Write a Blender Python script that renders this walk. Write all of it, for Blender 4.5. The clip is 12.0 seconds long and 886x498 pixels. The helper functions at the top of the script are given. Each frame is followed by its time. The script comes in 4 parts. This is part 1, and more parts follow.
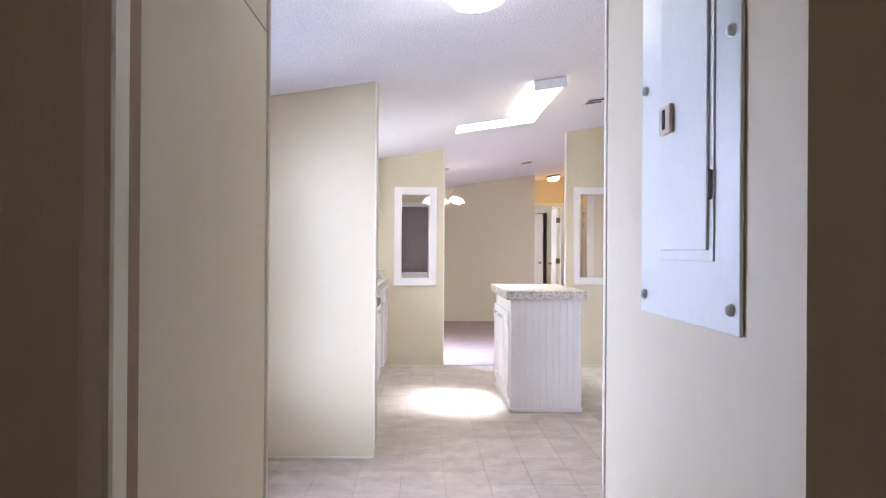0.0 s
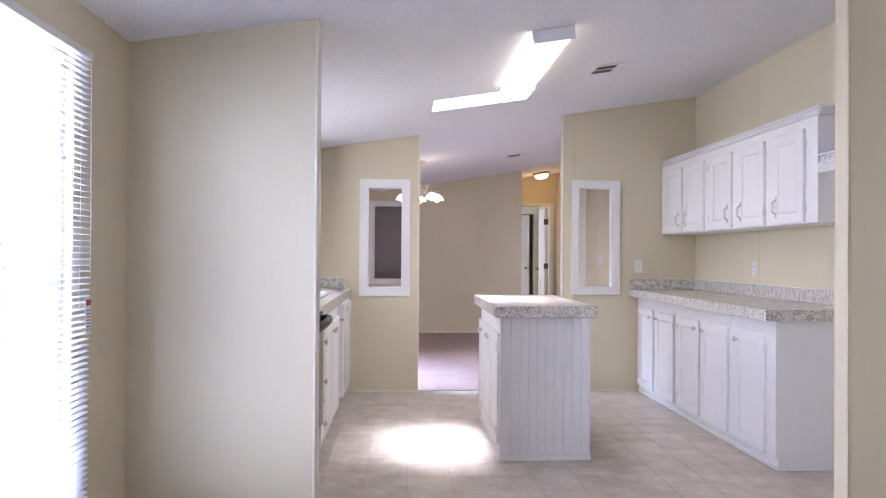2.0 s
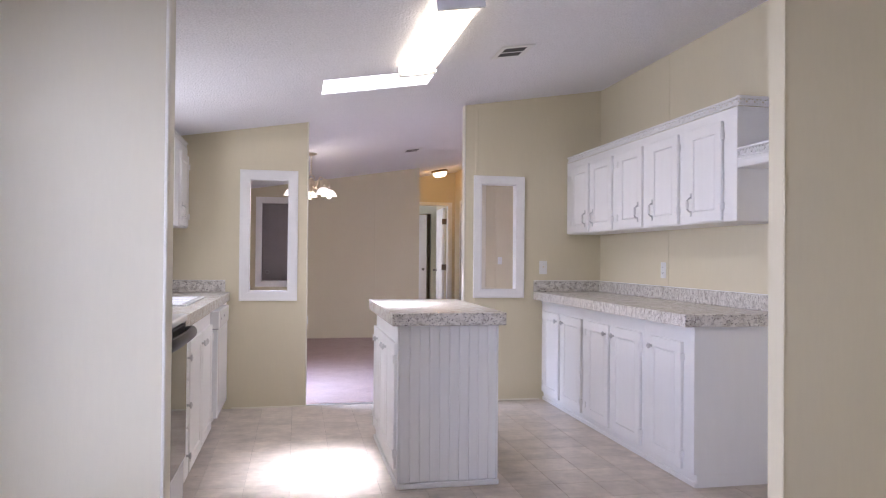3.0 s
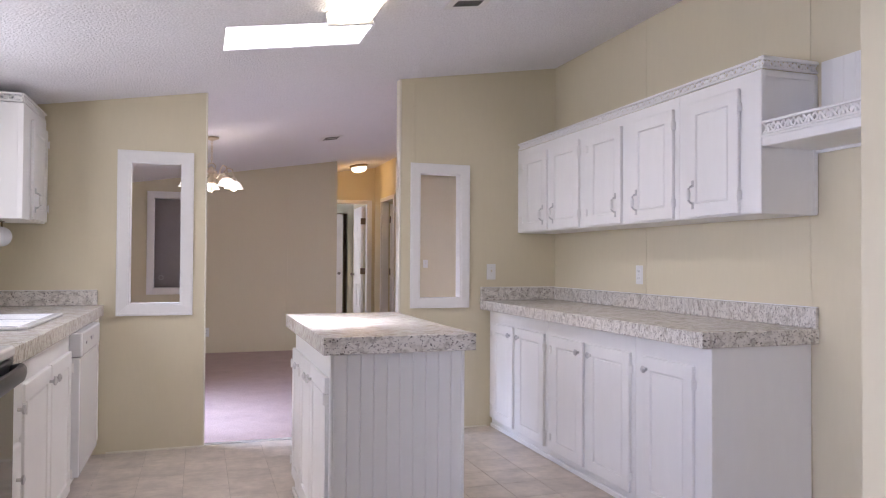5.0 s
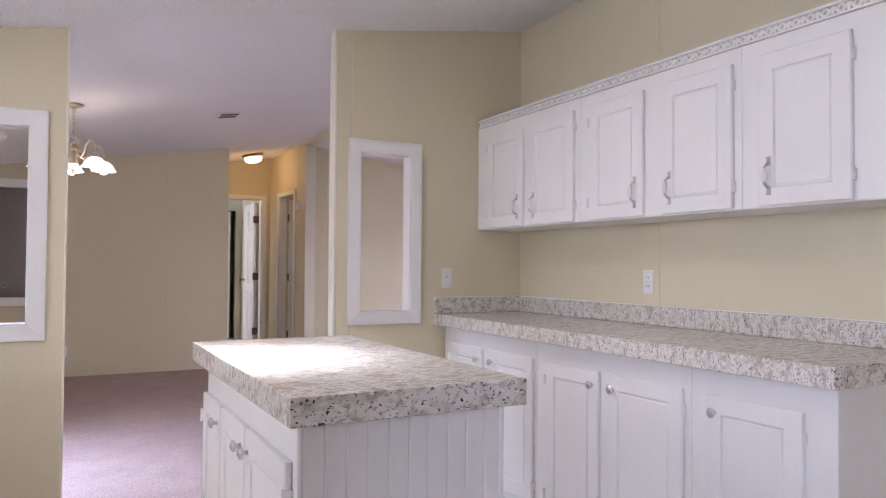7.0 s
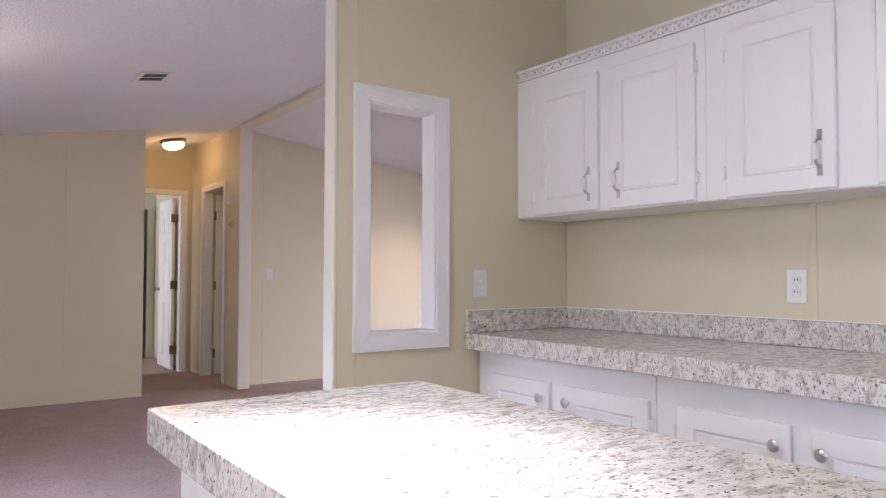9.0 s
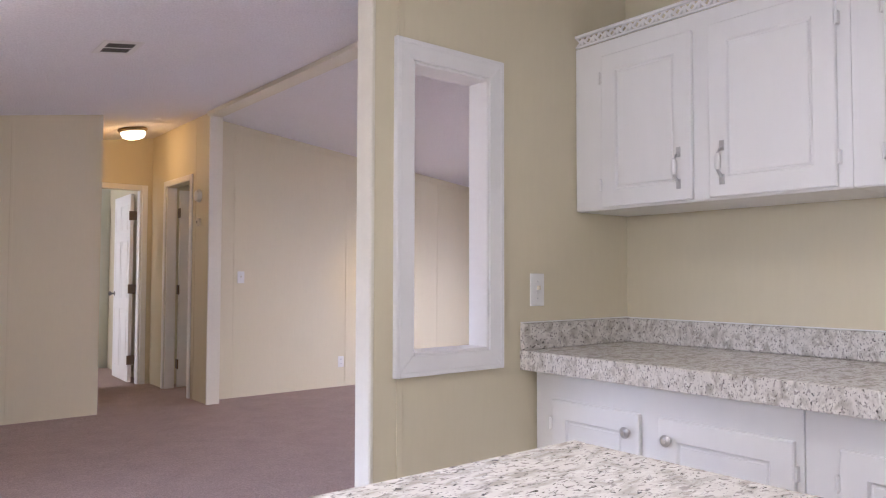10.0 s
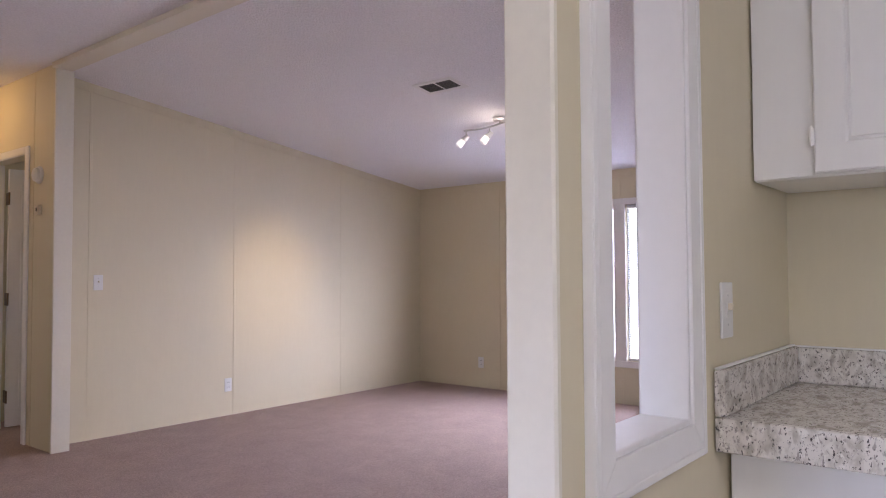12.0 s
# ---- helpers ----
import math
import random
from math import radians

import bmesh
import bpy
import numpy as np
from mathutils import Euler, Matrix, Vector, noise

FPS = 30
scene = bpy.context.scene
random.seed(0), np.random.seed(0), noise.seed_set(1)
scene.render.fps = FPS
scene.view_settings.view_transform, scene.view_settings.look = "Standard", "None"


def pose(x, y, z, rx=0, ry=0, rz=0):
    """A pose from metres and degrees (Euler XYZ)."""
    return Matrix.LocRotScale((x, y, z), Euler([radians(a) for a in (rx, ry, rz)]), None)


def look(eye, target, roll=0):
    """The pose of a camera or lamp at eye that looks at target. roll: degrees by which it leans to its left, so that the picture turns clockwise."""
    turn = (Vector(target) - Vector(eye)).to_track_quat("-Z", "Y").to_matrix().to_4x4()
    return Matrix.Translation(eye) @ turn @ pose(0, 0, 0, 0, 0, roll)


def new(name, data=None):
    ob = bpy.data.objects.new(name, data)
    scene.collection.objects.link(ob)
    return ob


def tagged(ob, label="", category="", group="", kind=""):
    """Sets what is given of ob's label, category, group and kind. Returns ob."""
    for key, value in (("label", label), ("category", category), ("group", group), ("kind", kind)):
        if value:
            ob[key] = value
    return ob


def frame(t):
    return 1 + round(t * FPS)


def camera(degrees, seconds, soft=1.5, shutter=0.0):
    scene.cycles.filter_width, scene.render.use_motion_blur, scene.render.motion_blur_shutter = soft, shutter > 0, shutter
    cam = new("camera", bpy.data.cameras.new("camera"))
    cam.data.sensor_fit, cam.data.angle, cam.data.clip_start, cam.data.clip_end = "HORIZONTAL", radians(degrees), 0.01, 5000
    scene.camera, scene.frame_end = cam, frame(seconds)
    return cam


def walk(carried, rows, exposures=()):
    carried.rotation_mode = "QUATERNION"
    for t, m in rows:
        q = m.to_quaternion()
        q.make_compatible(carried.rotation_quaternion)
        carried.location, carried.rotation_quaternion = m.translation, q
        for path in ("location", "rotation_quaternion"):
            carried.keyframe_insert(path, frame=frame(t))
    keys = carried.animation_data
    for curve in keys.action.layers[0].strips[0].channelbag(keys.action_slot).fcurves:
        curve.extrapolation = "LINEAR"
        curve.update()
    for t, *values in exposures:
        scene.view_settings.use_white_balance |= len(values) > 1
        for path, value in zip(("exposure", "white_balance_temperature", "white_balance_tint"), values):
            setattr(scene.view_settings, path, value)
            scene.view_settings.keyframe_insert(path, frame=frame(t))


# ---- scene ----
cam = camera(63.5, 12.0, soft=1.1)
PATH = [
    (0.0, (0.435, -0.229, 1.209), (0.495, 1.770, 1.214), 0.4),
    (0.5, (0.447, 0.068, 1.209), (0.509, 2.068, 1.214), 0.4),
    (1.0, (0.458, 0.360, 1.205), (0.531, 2.359, 1.218), 0.3),
    (1.5, (0.495, 0.648, 1.203), (0.579, 2.643, 1.221), 0.4),
    (2.0, (0.530, 0.940, 1.205), (0.642, 2.937, 1.223), 0.4),
    (2.5, (0.560, 1.205, 1.199), (0.837, 3.185, 1.221), 0.5),
    (3.0, (0.592, 1.459, 1.200), (0.991, 3.419, 1.223), 0.5),
    (5.0, (0.638, 2.438, 1.198), (1.280, 4.332, 1.231), 0.35),
    (5.5, (0.622, 2.712, 1.193), (1.320, 4.586, 1.231), 0.4),
    (6.0, (0.610, 2.995, 1.192), (1.438, 4.814, 1.233), 0.4),
    (6.5, (0.623, 3.292, 1.192), (1.513, 5.083, 1.238), 0.3),
    (7.0, (0.634, 3.592, 1.191), (1.585, 5.352, 1.238), 0.4),
    (9.0, (0.739, 4.880, 1.160), (1.902, 6.506, 1.230), 0.1),
    (9.5, (0.774, 5.203, 1.162), (1.974, 6.803, 1.235), 0.1),
    (10.0, (0.805, 5.535, 1.164), (2.067, 7.084, 1.242), 0.15),
    (10.5, (0.860, 5.873, 1.163), (2.209, 7.346, 1.239), 0.1),
    (11.0, (0.933, 6.192, 1.173), (2.324, 7.627, 1.252), 0.0),
    (11.5, (1.015, 6.506, 1.185), (2.489, 7.855, 1.265), -0.1),
    (12.0, (1.133, 6.802, 1.194), (2.688, 8.057, 1.268), -0.3),
]
EXPOSURES = [(0.0, 0.68, 5680, 19), (0.7, 0.46, 5620, 20), (1.5, 0.34, 5540, 21), (3.0, 0.06, 5640, 22), (7.0, -0.01, 5800, 22), (9.5, 0.09, 5780, 21), (10.5, 0.06, 5780, 21), (12.0, -0.14, 5800, 22)]
walk(cam, [(t, look(eye, target, roll)) for t, eye, target, roll in PATH], EXPOSURES)

# ---- world, sun and large lights ----
SUN_WAY = Vector((-0.19, -0.56, -2.36)).normalized()
world = bpy.data.worlds.new("sky")
world.use_nodes = True
scene.world = world
wn = world.node_tree.nodes
sky = wn.new("ShaderNodeTexSky")
sky.sky_type = "NISHITA"
sky.sun_disc = False
sky.sun_elevation = math.asin(-SUN_WAY.z)
sky.sun_rotation = math.atan2(-SUN_WAY.x, -SUN_WAY.y)
world.node_tree.links.new(sky.outputs[0], wn["Background"].inputs[0])
wn["Background"].inputs[1].default_value = 0.12

sun = new("sun", bpy.data.lights.new("sun", "SUN"))
sun.data.energy, sun.data.angle, sun.data.color = 5.0, radians(9), (1.0, 0.96, 0.9)
sun.matrix_world = Matrix.Translation((0, 0, 8)) @ SUN_WAY.to_track_quat("-Z", "Y").to_matrix().to_4x4()


def window_light(name, centre, way, width, height, watts, color):
    """The sky's light, or added fill, in an opening."""
    data = bpy.data.lights.new(name, "AREA")
    data.shape, data.size, data.size_y, data.energy, data.color = "RECTANGLE", width, height, watts, color
    lamp = new(name, data)
    lamp.matrix_world = Matrix.Translation(centre) @ Vector(way).to_track_quat("-Z", "Y").to_matrix().to_4x4()
    return lamp


DAY = (1.0, 0.98, 0.955)
window_light("skylight_daylight", (1.095, 6.12, 2.66), (0, 0, -1), 0.70, 0.37, 20, DAY)
beam = window_light("skylight_sunlight", (1.095, 6.12, 2.70), SUN_WAY, 0.70, 0.37, 12, (1.0, 0.98, 0.96))
beam.data.spread = radians(28)
window_light("breakfast_window_daylight", (-0.705, 2.77, 1.14), (1, 0, 0), 1.5, 1.62, 74, (0.80, 0.835, 1.0))
window_light("sink_window_daylight", (-0.705, 5.75, 1.5), (1, 0, 0), 0.9, 0.95, 13, DAY)
window_light("dining_glass_daylight", (-0.72, 8.05, 1.05), (1, 0.0, -1.15), 1.0, 1.8, 56, (0.66, 0.76, 1.0))
dining_lamp = bpy.data.lights["dining_glass_daylight"]
dining_lamp.spread = radians(98)
window_light("living_window_daylight", (7.455, 9.69, 1.12), (-1, 0, 0), 1.75, 1.5, 150, (0.93, 0.92, 0.98))

window_light("bedroom_window_daylight", (-0.72, 14.5, 1.35), (1, 0, 0), 1.1, 1.2, 40, DAY)
# fill lamp in an added window that stays out of view
window_light("side_room_window_daylight", (7.45, 12.85, 1.3), (-1, 0, 0), 0.7, 1.1, 14, DAY)
# warm fill in an added, unseen window, only to lift the dark utility walls
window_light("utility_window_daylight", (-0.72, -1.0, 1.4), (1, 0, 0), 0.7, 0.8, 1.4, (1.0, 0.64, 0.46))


def bulb(name, place, watts, size=0.04, color=(1.0, 0.83, 0.6)):
    data = bpy.data.lights.new(name, "POINT")
    data.energy, data.shadow_soft_size, data.color = watts, size, color
    lamp = new(name, data)
    lamp.location = place
    return lamp


# ---- materials ----
def shader(name, color, rough=0.5, metal=0.0, grain=0.0, grain_scale=30.0, stain=0.0, stain_scale=2.0, bump=0.0, bump_scale=200.0,
           stretch=(1, 1, 1), emit=None, power=0.0, depth=0.002, coat=0.0, vary=0.0, detail=4.0):
    """A plain principled surface with colour variation at two scales and a fine relief, in world metres."""
    m = bpy.data.materials.new(name)
    m.use_nodes = True
    n, l = m.node_tree.nodes, m.node_tree.links
    b = n["Principled BSDF"]
    b.inputs["Roughness"].default_value = rough
    b.inputs["Metallic"].default_value = metal
    b.inputs["Coat Weight"].default_value = coat
    geo = n.new("ShaderNodeNewGeometry")
    mapping = n.new("ShaderNodeMapping")
    mapping.inputs["Scale"].default_value = stretch
    l.new(geo.outputs["Position"], mapping.inputs["Vector"])

    def noise_at(scale, det=4.0):
        t = n.new("ShaderNodeTexNoise")
        t.inputs["Scale"].default_value, t.inputs["Detail"].default_value = scale, det
        l.new(mapping.outputs[0], t.inputs["Vector"])
        return t.outputs["Fac"]

    def spread(fac, amount):
        r = n.new("ShaderNodeMapRange")
        r.inputs["From Min"].default_value, r.inputs["From Max"].default_value = 0.25, 0.75
        r.inputs["To Min"].default_value, r.inputs["To Max"].default_value = 1 - amount, 1 + amount
        l.new(fac, r.inputs["Value"])
        return r.outputs[0]

    def times(c, f):
        v = n.new("ShaderNodeVectorMath")
        v.operation = "MULTIPLY"
        l.new(c, v.inputs[0])
        l.new(f, v.inputs[1])
        return v.outputs[0]

    rgb = n.new("ShaderNodeRGB")
    rgb.outputs[0].default_value = (*color, 1)
    out = rgb.outputs[0]
    if grain:
        out = times(out, spread(noise_at(grain_scale, detail), grain))
    if stain:
        out = times(out, spread(noise_at(stain_scale, 5), stain))
    if vary:
        info = n.new("ShaderNodeObjectInfo")
        out = times(out, spread(info.outputs["Random"], vary))
    l.new(out, b.inputs["Base Color"])
    if bump:
        bn = n.new("ShaderNodeBump")
        bn.inputs["Strength"].default_value, bn.inputs["Distance"].default_value = bump, depth
        l.new(noise_at(bump_scale, 3), bn.inputs["Height"])
        l.new(bn.outputs[0], b.inputs["Normal"])
    if emit:
        b.inputs["Emission Color"].default_value = (*emit, 1)
        b.inputs["Emission Strength"].default_value = power
    return m


def granite(name):
    """Cream laminate with grey, brown and near-black flecks drawn out along one way."""
    m = shader(name, (0.62, 0.58, 0.51), rough=0.22)
    n, l = m.node_tree.nodes, m.node_tree.links
    b = n["Principled BSDF"]
    geo = n.new("ShaderNodeNewGeometry")
    mp = n.new("ShaderNodeMapping")
    mp.inputs["Rotation"].default_value = (0.5, 0.3, 0.7)
    mp.inputs["Scale"].default_value = (1.0, 2.1, 1.3)
    l.new(geo.outputs["Position"], mp.inputs["Vector"])
    col = None
    base = n.new("ShaderNodeRGB")
    base.outputs[0].default_value = (0.73, 0.69, 0.63, 1)
    col = base.outputs[0]
    for scale, low, high, tint, seed in ((22, 0.46, 0.64, (0.46, 0.42, 0.36), 0.0), (34, 0.54, 0.66, (0.80, 0.77, 0.71), 11.0),
                                         (66, 0.57, 0.64, (0.38, 0.345, 0.315), 3.0), (105, 0.605, 0.645, (0.055, 0.047, 0.046), 7.0), (62, 0.655, 0.685, (0.075, 0.066, 0.066), 23.0)):
        t = n.new("ShaderNodeTexNoise")
        t.noise_dimensions = "4D"
        t.inputs["Scale"].default_value, t.inputs["Detail"].default_value, t.inputs["W"].default_value = scale, 4, seed
        t.inputs["Distortion"].default_value = 0.6
        l.new(mp.outputs[0], t.inputs["Vector"])
        r = n.new("ShaderNodeMapRange")
        r.inputs["From Min"].default_value, r.inputs["From Max"].default_value = low, high
        l.new(t.outputs["Fac"], r.inputs["Value"])
        mx = n.new("ShaderNodeMix")
        mx.data_type = "RGBA"
        l.new(r.outputs[0], mx.inputs[0])
        l.new(col, mx.inputs[6])
        mx.inputs[7].default_value = (*tint, 1)
        col = mx.outputs[2]
    l.new(col, b.inputs["Base Color"])
    return m


def glass_pane(name):
    m = bpy.data.materials.new(name)
    m.use_nodes = True
    b = m.node_tree.nodes["Principled BSDF"]
    b.inputs["Transmission Weight"].default_value, b.inputs["Roughness"].default_value = 1.0, 0.02
    b.inputs["IOR"].default_value = 1.1
    return m


WALL = shader("cream_vinyl_wallboard", (0.70, 0.63, 0.45), 0.6, grain=0.012, grain_scale=60, stain=0.03, stain_scale=1.2, bump=0.12, bump_scale=350, stretch=(1, 1, 0.15))
CEIL = shader("popcorn_ceiling", (0.905, 0.89, 0.905), 0.95, grain=0.09, grain_scale=105, stain=0.02, stain_scale=0.9, bump=1.0, bump_scale=88, depth=0.013)
WHITE = shader("white_cabinet_paint", (0.865, 0.85, 0.82), 0.38, grain=0.012, grain_scale=25, stain=0.02, stain_scale=3, bump=0.015, bump_scale=260, stretch=(1, 1, 0.25))
TRIM = shader("white_trim_paint", (0.855, 0.84, 0.815), 0.42, grain=0.012, grain_scale=40, stain=0.02, stain_scale=3, bump=0.015, bump_scale=240)
CREAMTRIM = shader("cream_trim", (0.80, 0.755, 0.63), 0.45, grain=0.02, grain_scale=50, stain=0.02, stain_scale=2)
TILE = shader("vinyl_tile", (0.55, 0.475, 0.395), 0.33, grain=0.10, grain_scale=22, stain=0.22, stain_scale=6.0, bump=0.06, bump_scale=60, vary=0.05, stretch=(1, 1.15, 1))
GROUT = shader("vinyl_joint", (0.34, 0.29, 0.235), 0.5, grain=0.1, grain_scale=60, stain=0.05, stain_scale=5)
CARPET = shader("dusty_rose_carpet", (0.50, 0.372, 0.32), 0.98, grain=0.34, grain_scale=150, stain=0.08, stain_scale=5.0, bump=1.0, bump_scale=230, depth=0.012, detail=6)
STONE = granite("speckled_laminate")
CHROME = shader("brushed_nickel", (0.62, 0.61, 0.60), 0.28, 1.0, grain=0.03, grain_scale=80)
KNOBMETAL = shader("dull_pewter", (0.30, 0.28, 0.26), 0.35, 0.9, grain=0.05, grain_scale=80)
DARKMETAL = shader("aged_bronze", (0.20, 0.15, 0.11), 0.4, 0.9, grain=0.1, grain_scale=70)
BLACKGLASS = shader("black_oven_glass", (0.012, 0.012, 0.014), 0.07, coat=0.4)
BLACK = shader("black_plastic", (0.02, 0.02, 0.022), 0.35)
ENAMEL = shader("white_enamel", (0.83, 0.83, 0.84), 0.2, stain=0.015, coat=0.3)
PANELGREY = shader("pale_grey_steel", (0.81, 0.88, 0.875), 0.42, grain=0.02, grain_scale=50, stain=0.02)
PLASTIC = shader("white_plastic", (0.82, 0.81, 0.78), 0.35, stain=0.01)
IVORY = shader("ivory_plastic", (0.70, 0.62, 0.47), 0.4)
SLOT = shader("dark_slot", (0.03, 0.028, 0.026), 0.7)
SLAT = shader("white_blind_slat", (0.84, 0.85, 0.88), 0.45, grain=0.02, grain_scale=40)
nt = SLAT.node_tree
glow = nt.nodes.new("ShaderNodeBsdfTranslucent")
glow.inputs[0].default_value = (0.86, 0.88, 0.92, 1)
blend = nt.nodes.new("ShaderNodeMixShader")
blend.inputs[0].default_value = 0.7
nt.links.new(nt.nodes["Principled BSDF"].outputs[0], blend.inputs[1])
nt.links.new(glow.outputs[0], blend.inputs[2])
nt.links.new(blend.outputs[0], nt.nodes["Material Output"].inputs[0])
PAPER = shader("white_paper", (0.83, 0.82, 0.81), 0.9, grain=0.03, grain_scale=120, bump=0.2, bump_scale=200)
RED = shader("red_print", (0.55, 0.10, 0.06), 0.6)
GREYPRINT = shader("grey_print", (0.30, 0.30, 0.32), 0.7)
GREYVENT = shader("grey_vent_louvre", (0.14, 0.135, 0.13), 0.5)
SATIN = shader("satin_champagne_metal", (0.70, 0.60, 0.47), 0.3, 1.0, grain=0.05, grain_scale=60)
BRONZE = shader("antique_brass", (0.46, 0.35, 0.22), 0.32, 1.0, grain=0.08, grain_scale=60)
LENS = shader("lit_acrylic_lens", (0.9, 0.88, 0.8), 0.4, emit=(1.0, 0.86, 0.56), power=3.2)
SHADEGLASS = shader("lit_frosted_shade", (0.9, 0.88, 0.82), 0.4, emit=(1.0, 0.90, 0.74), power=0.95)
HALLGLASS = shader("lit_frosted_dome", (0.9, 0.86, 0.75), 0.4, emit=(1.0, 0.86, 0.58), power=3.0)
BULBGLASS = shader("lit_bulb", (1.0, 0.95, 0.85), 0.3, emit=(1.0, 0.9, 0.7), power=4.0)
# grey carries the dimness of the room past the framed opening
DIMGREY = shader("grey_for_dim_room", (0.48, 0.44, 0.45), 0.7, grain=0.03, stain=0.1, stain_scale=1.5)
PALEWALL = shader("pale_green_room_paint", (0.72, 0.74, 0.64), 0.65, grain=0.02, stain=0.04, stain_scale=1.0)
# brown put in for the shade of the gap beside the casing
BROWN = shader("brown_gap_shade", (0.30, 0.18, 0.085), 0.6, grain=0.1, grain_scale=60)
GLASS = glass_pane("window_glass")
LEAF = shader("leaf_green", (0.075, 0.12, 0.04), 0.6, grain=0.3, grain_scale=8, vary=0.3)
BARK = shader("bark", (0.12, 0.09, 0.065), 0.9, grain=0.3, grain_scale=20, bump=0.6, bump_scale=40)
GRASS = shader("lawn", (0.09, 0.12, 0.04), 0.95, grain=0.3, grain_scale=30, stain=0.3, stain_scale=0.6, bump=0.5, bump_scale=90)

# ---- building helpers ----
ORIGIN = {}


def ceil_z(x):
    return 2.168 + 0.155 * x if x < 3.27 else 2.675 - 0.123 * (x - 3.27)


def hexa(bm, x0, x1, y0, y1, z0, z1):
    """A box; z0 and z1 may be functions of x."""
    lo = z0 if callable(z0) else (lambda x: z0)
    hi = z1 if callable(z1) else (lambda x: z1)
    v = [bm.verts.new((x, y, f(x))) for f in (lo, hi) for x, y in ((x0, y0), (x1, y0), (x1, y1), (x0, y1))]
    faces = [bm.faces.new([v[i] for i in q]) for q in ((3, 2, 1, 0), (4, 5, 6, 7), (0, 1, 5, 4), (1, 2, 6, 5), (2, 3, 7, 6), (3, 0, 4, 7))]
    return v, faces


def box(x0, x1, y0, y1, z0, z1, bevel=0.0, seg=2):
    bm = bmesh.new()
    hexa(bm, x0, x1, y0, y1, z0, z1)
    if bevel:
        bmesh.ops.bevel(bm, geom=list(bm.edges), offset=bevel, segments=seg, profile=0.5, affect="EDGES")
    return bm


def add_box(bm, x0, x1, y0, y1, z0, z1, bevel=0.0):
    other = box(x0, x1, y0, y1, z0, z1, bevel, 1)
    merge(bm, other)
    return bm


def merge(bm, other):
    tmp = bpy.data.meshes.new("tmp")
    other.to_mesh(tmp)
    other.free()
    bm.from_mesh(tmp)
    bpy.data.meshes.remove(tmp)
    return bm


def lathe(profile, centre, axis="z", seg=24):
    """Turns (radius, height) pairs round an axis through centre."""
    bm = bmesh.new()
    rings = []
    for r, h in profile:
        ring = []
        for i in range(seg):
            a = 2 * math.pi * i / seg
            c, s = r * math.cos(a), r * math.sin(a)
            p = {"z": (c, s, h), "x": (h, c, s), "y": (s, h, c)}[axis]
            ring.append(bm.verts.new(Vector(centre) + Vector(p)))
        rings.append(ring)
    for a, b in zip(rings, rings[1:]):
        for i in range(seg):
            bm.faces.new((a[i], a[(i + 1) % seg], b[(i + 1) % seg], b[i]))
    if profile[0][0] > 1e-6:
        bm.faces.new(rings[0][::-1])
    if profile[-1][0] > 1e-6:
        bm.faces.new(rings[-1])
    bmesh.ops.remove_doubles(bm, verts=list(bm.verts), dist=1e-6)
    bmesh.ops.recalc_face_normals(bm, faces=list(bm.faces))
    return bm


def tube(points, radius, seg=8):
    """A round bar along a line of points."""
    bm = bmesh.new()
    pts = [Vector(p) for p in points]
    rings = []
    for i, p in enumerate(pts):
        d = (pts[min(i + 1, len(pts) - 1)] - pts[max(i - 1, 0)]).normalized()
        side = d.cross(Vector((0.13, 0.21, 1)) if abs(d.z) < 0.95 else Vector((1, 0.1, 0))).normalized()
        up = d.cross(side)
        r = radius[i] if isinstance(radius, (list, tuple)) else radius
        rings.append([bm.verts.new(p + r * (math.cos(a) * side + math.sin(a) * up)) for a in (2 * math.pi * k / seg for k in range(seg))])
    for a, b in zip(rings, rings[1:]):
        for k in range(seg):
            bm.faces.new((a[k], a[(k + 1) % seg], b[(k + 1) % seg], b[k]))
    bm.faces.new(rings[0][::-1])
    bm.faces.new(rings[-1])
    bmesh.ops.recalc_face_normals(bm, faces=list(bm.faces))
    return bm


def smooth(ob, angle=40):
    for p in ob.data.polygons:
        p.use_smooth = True
    ob.data.set_sharp_from_angle(angle=radians(angle))
    return ob


def thing(name, base, label, category, group="", kind=""):
    ob = new(name)
    ob.location = base
    ob.empty_display_size = 0.05
    ORIGIN[ob] = Vector(base)
    return tagged(ob, label, category, group, kind)


def part(name, bm, material, parent=None, label="", rounded=False):
    """Links a bmesh, given in world metres, as one mesh under a thing or part."""
    mesh = bpy.data.meshes.new(name)
    origin = ORIGIN.get(parent, Vector((0, 0, 0)))
    bm.transform(Matrix.Translation(-origin))
    bm.to_mesh(mesh)
    bm.free()
    mesh.materials.append(material)
    ob = new(name, mesh)
    if parent is not None:
        ob.parent = parent
    ORIGIN[ob] = origin
    if rounded:
        smooth(ob)
    if label:
        tagged(ob, label)
    return ob


def structure(name, bm, material, label):
    return tagged(part(name, bm, material), label, kind="structure", category=name.split("_")[0])


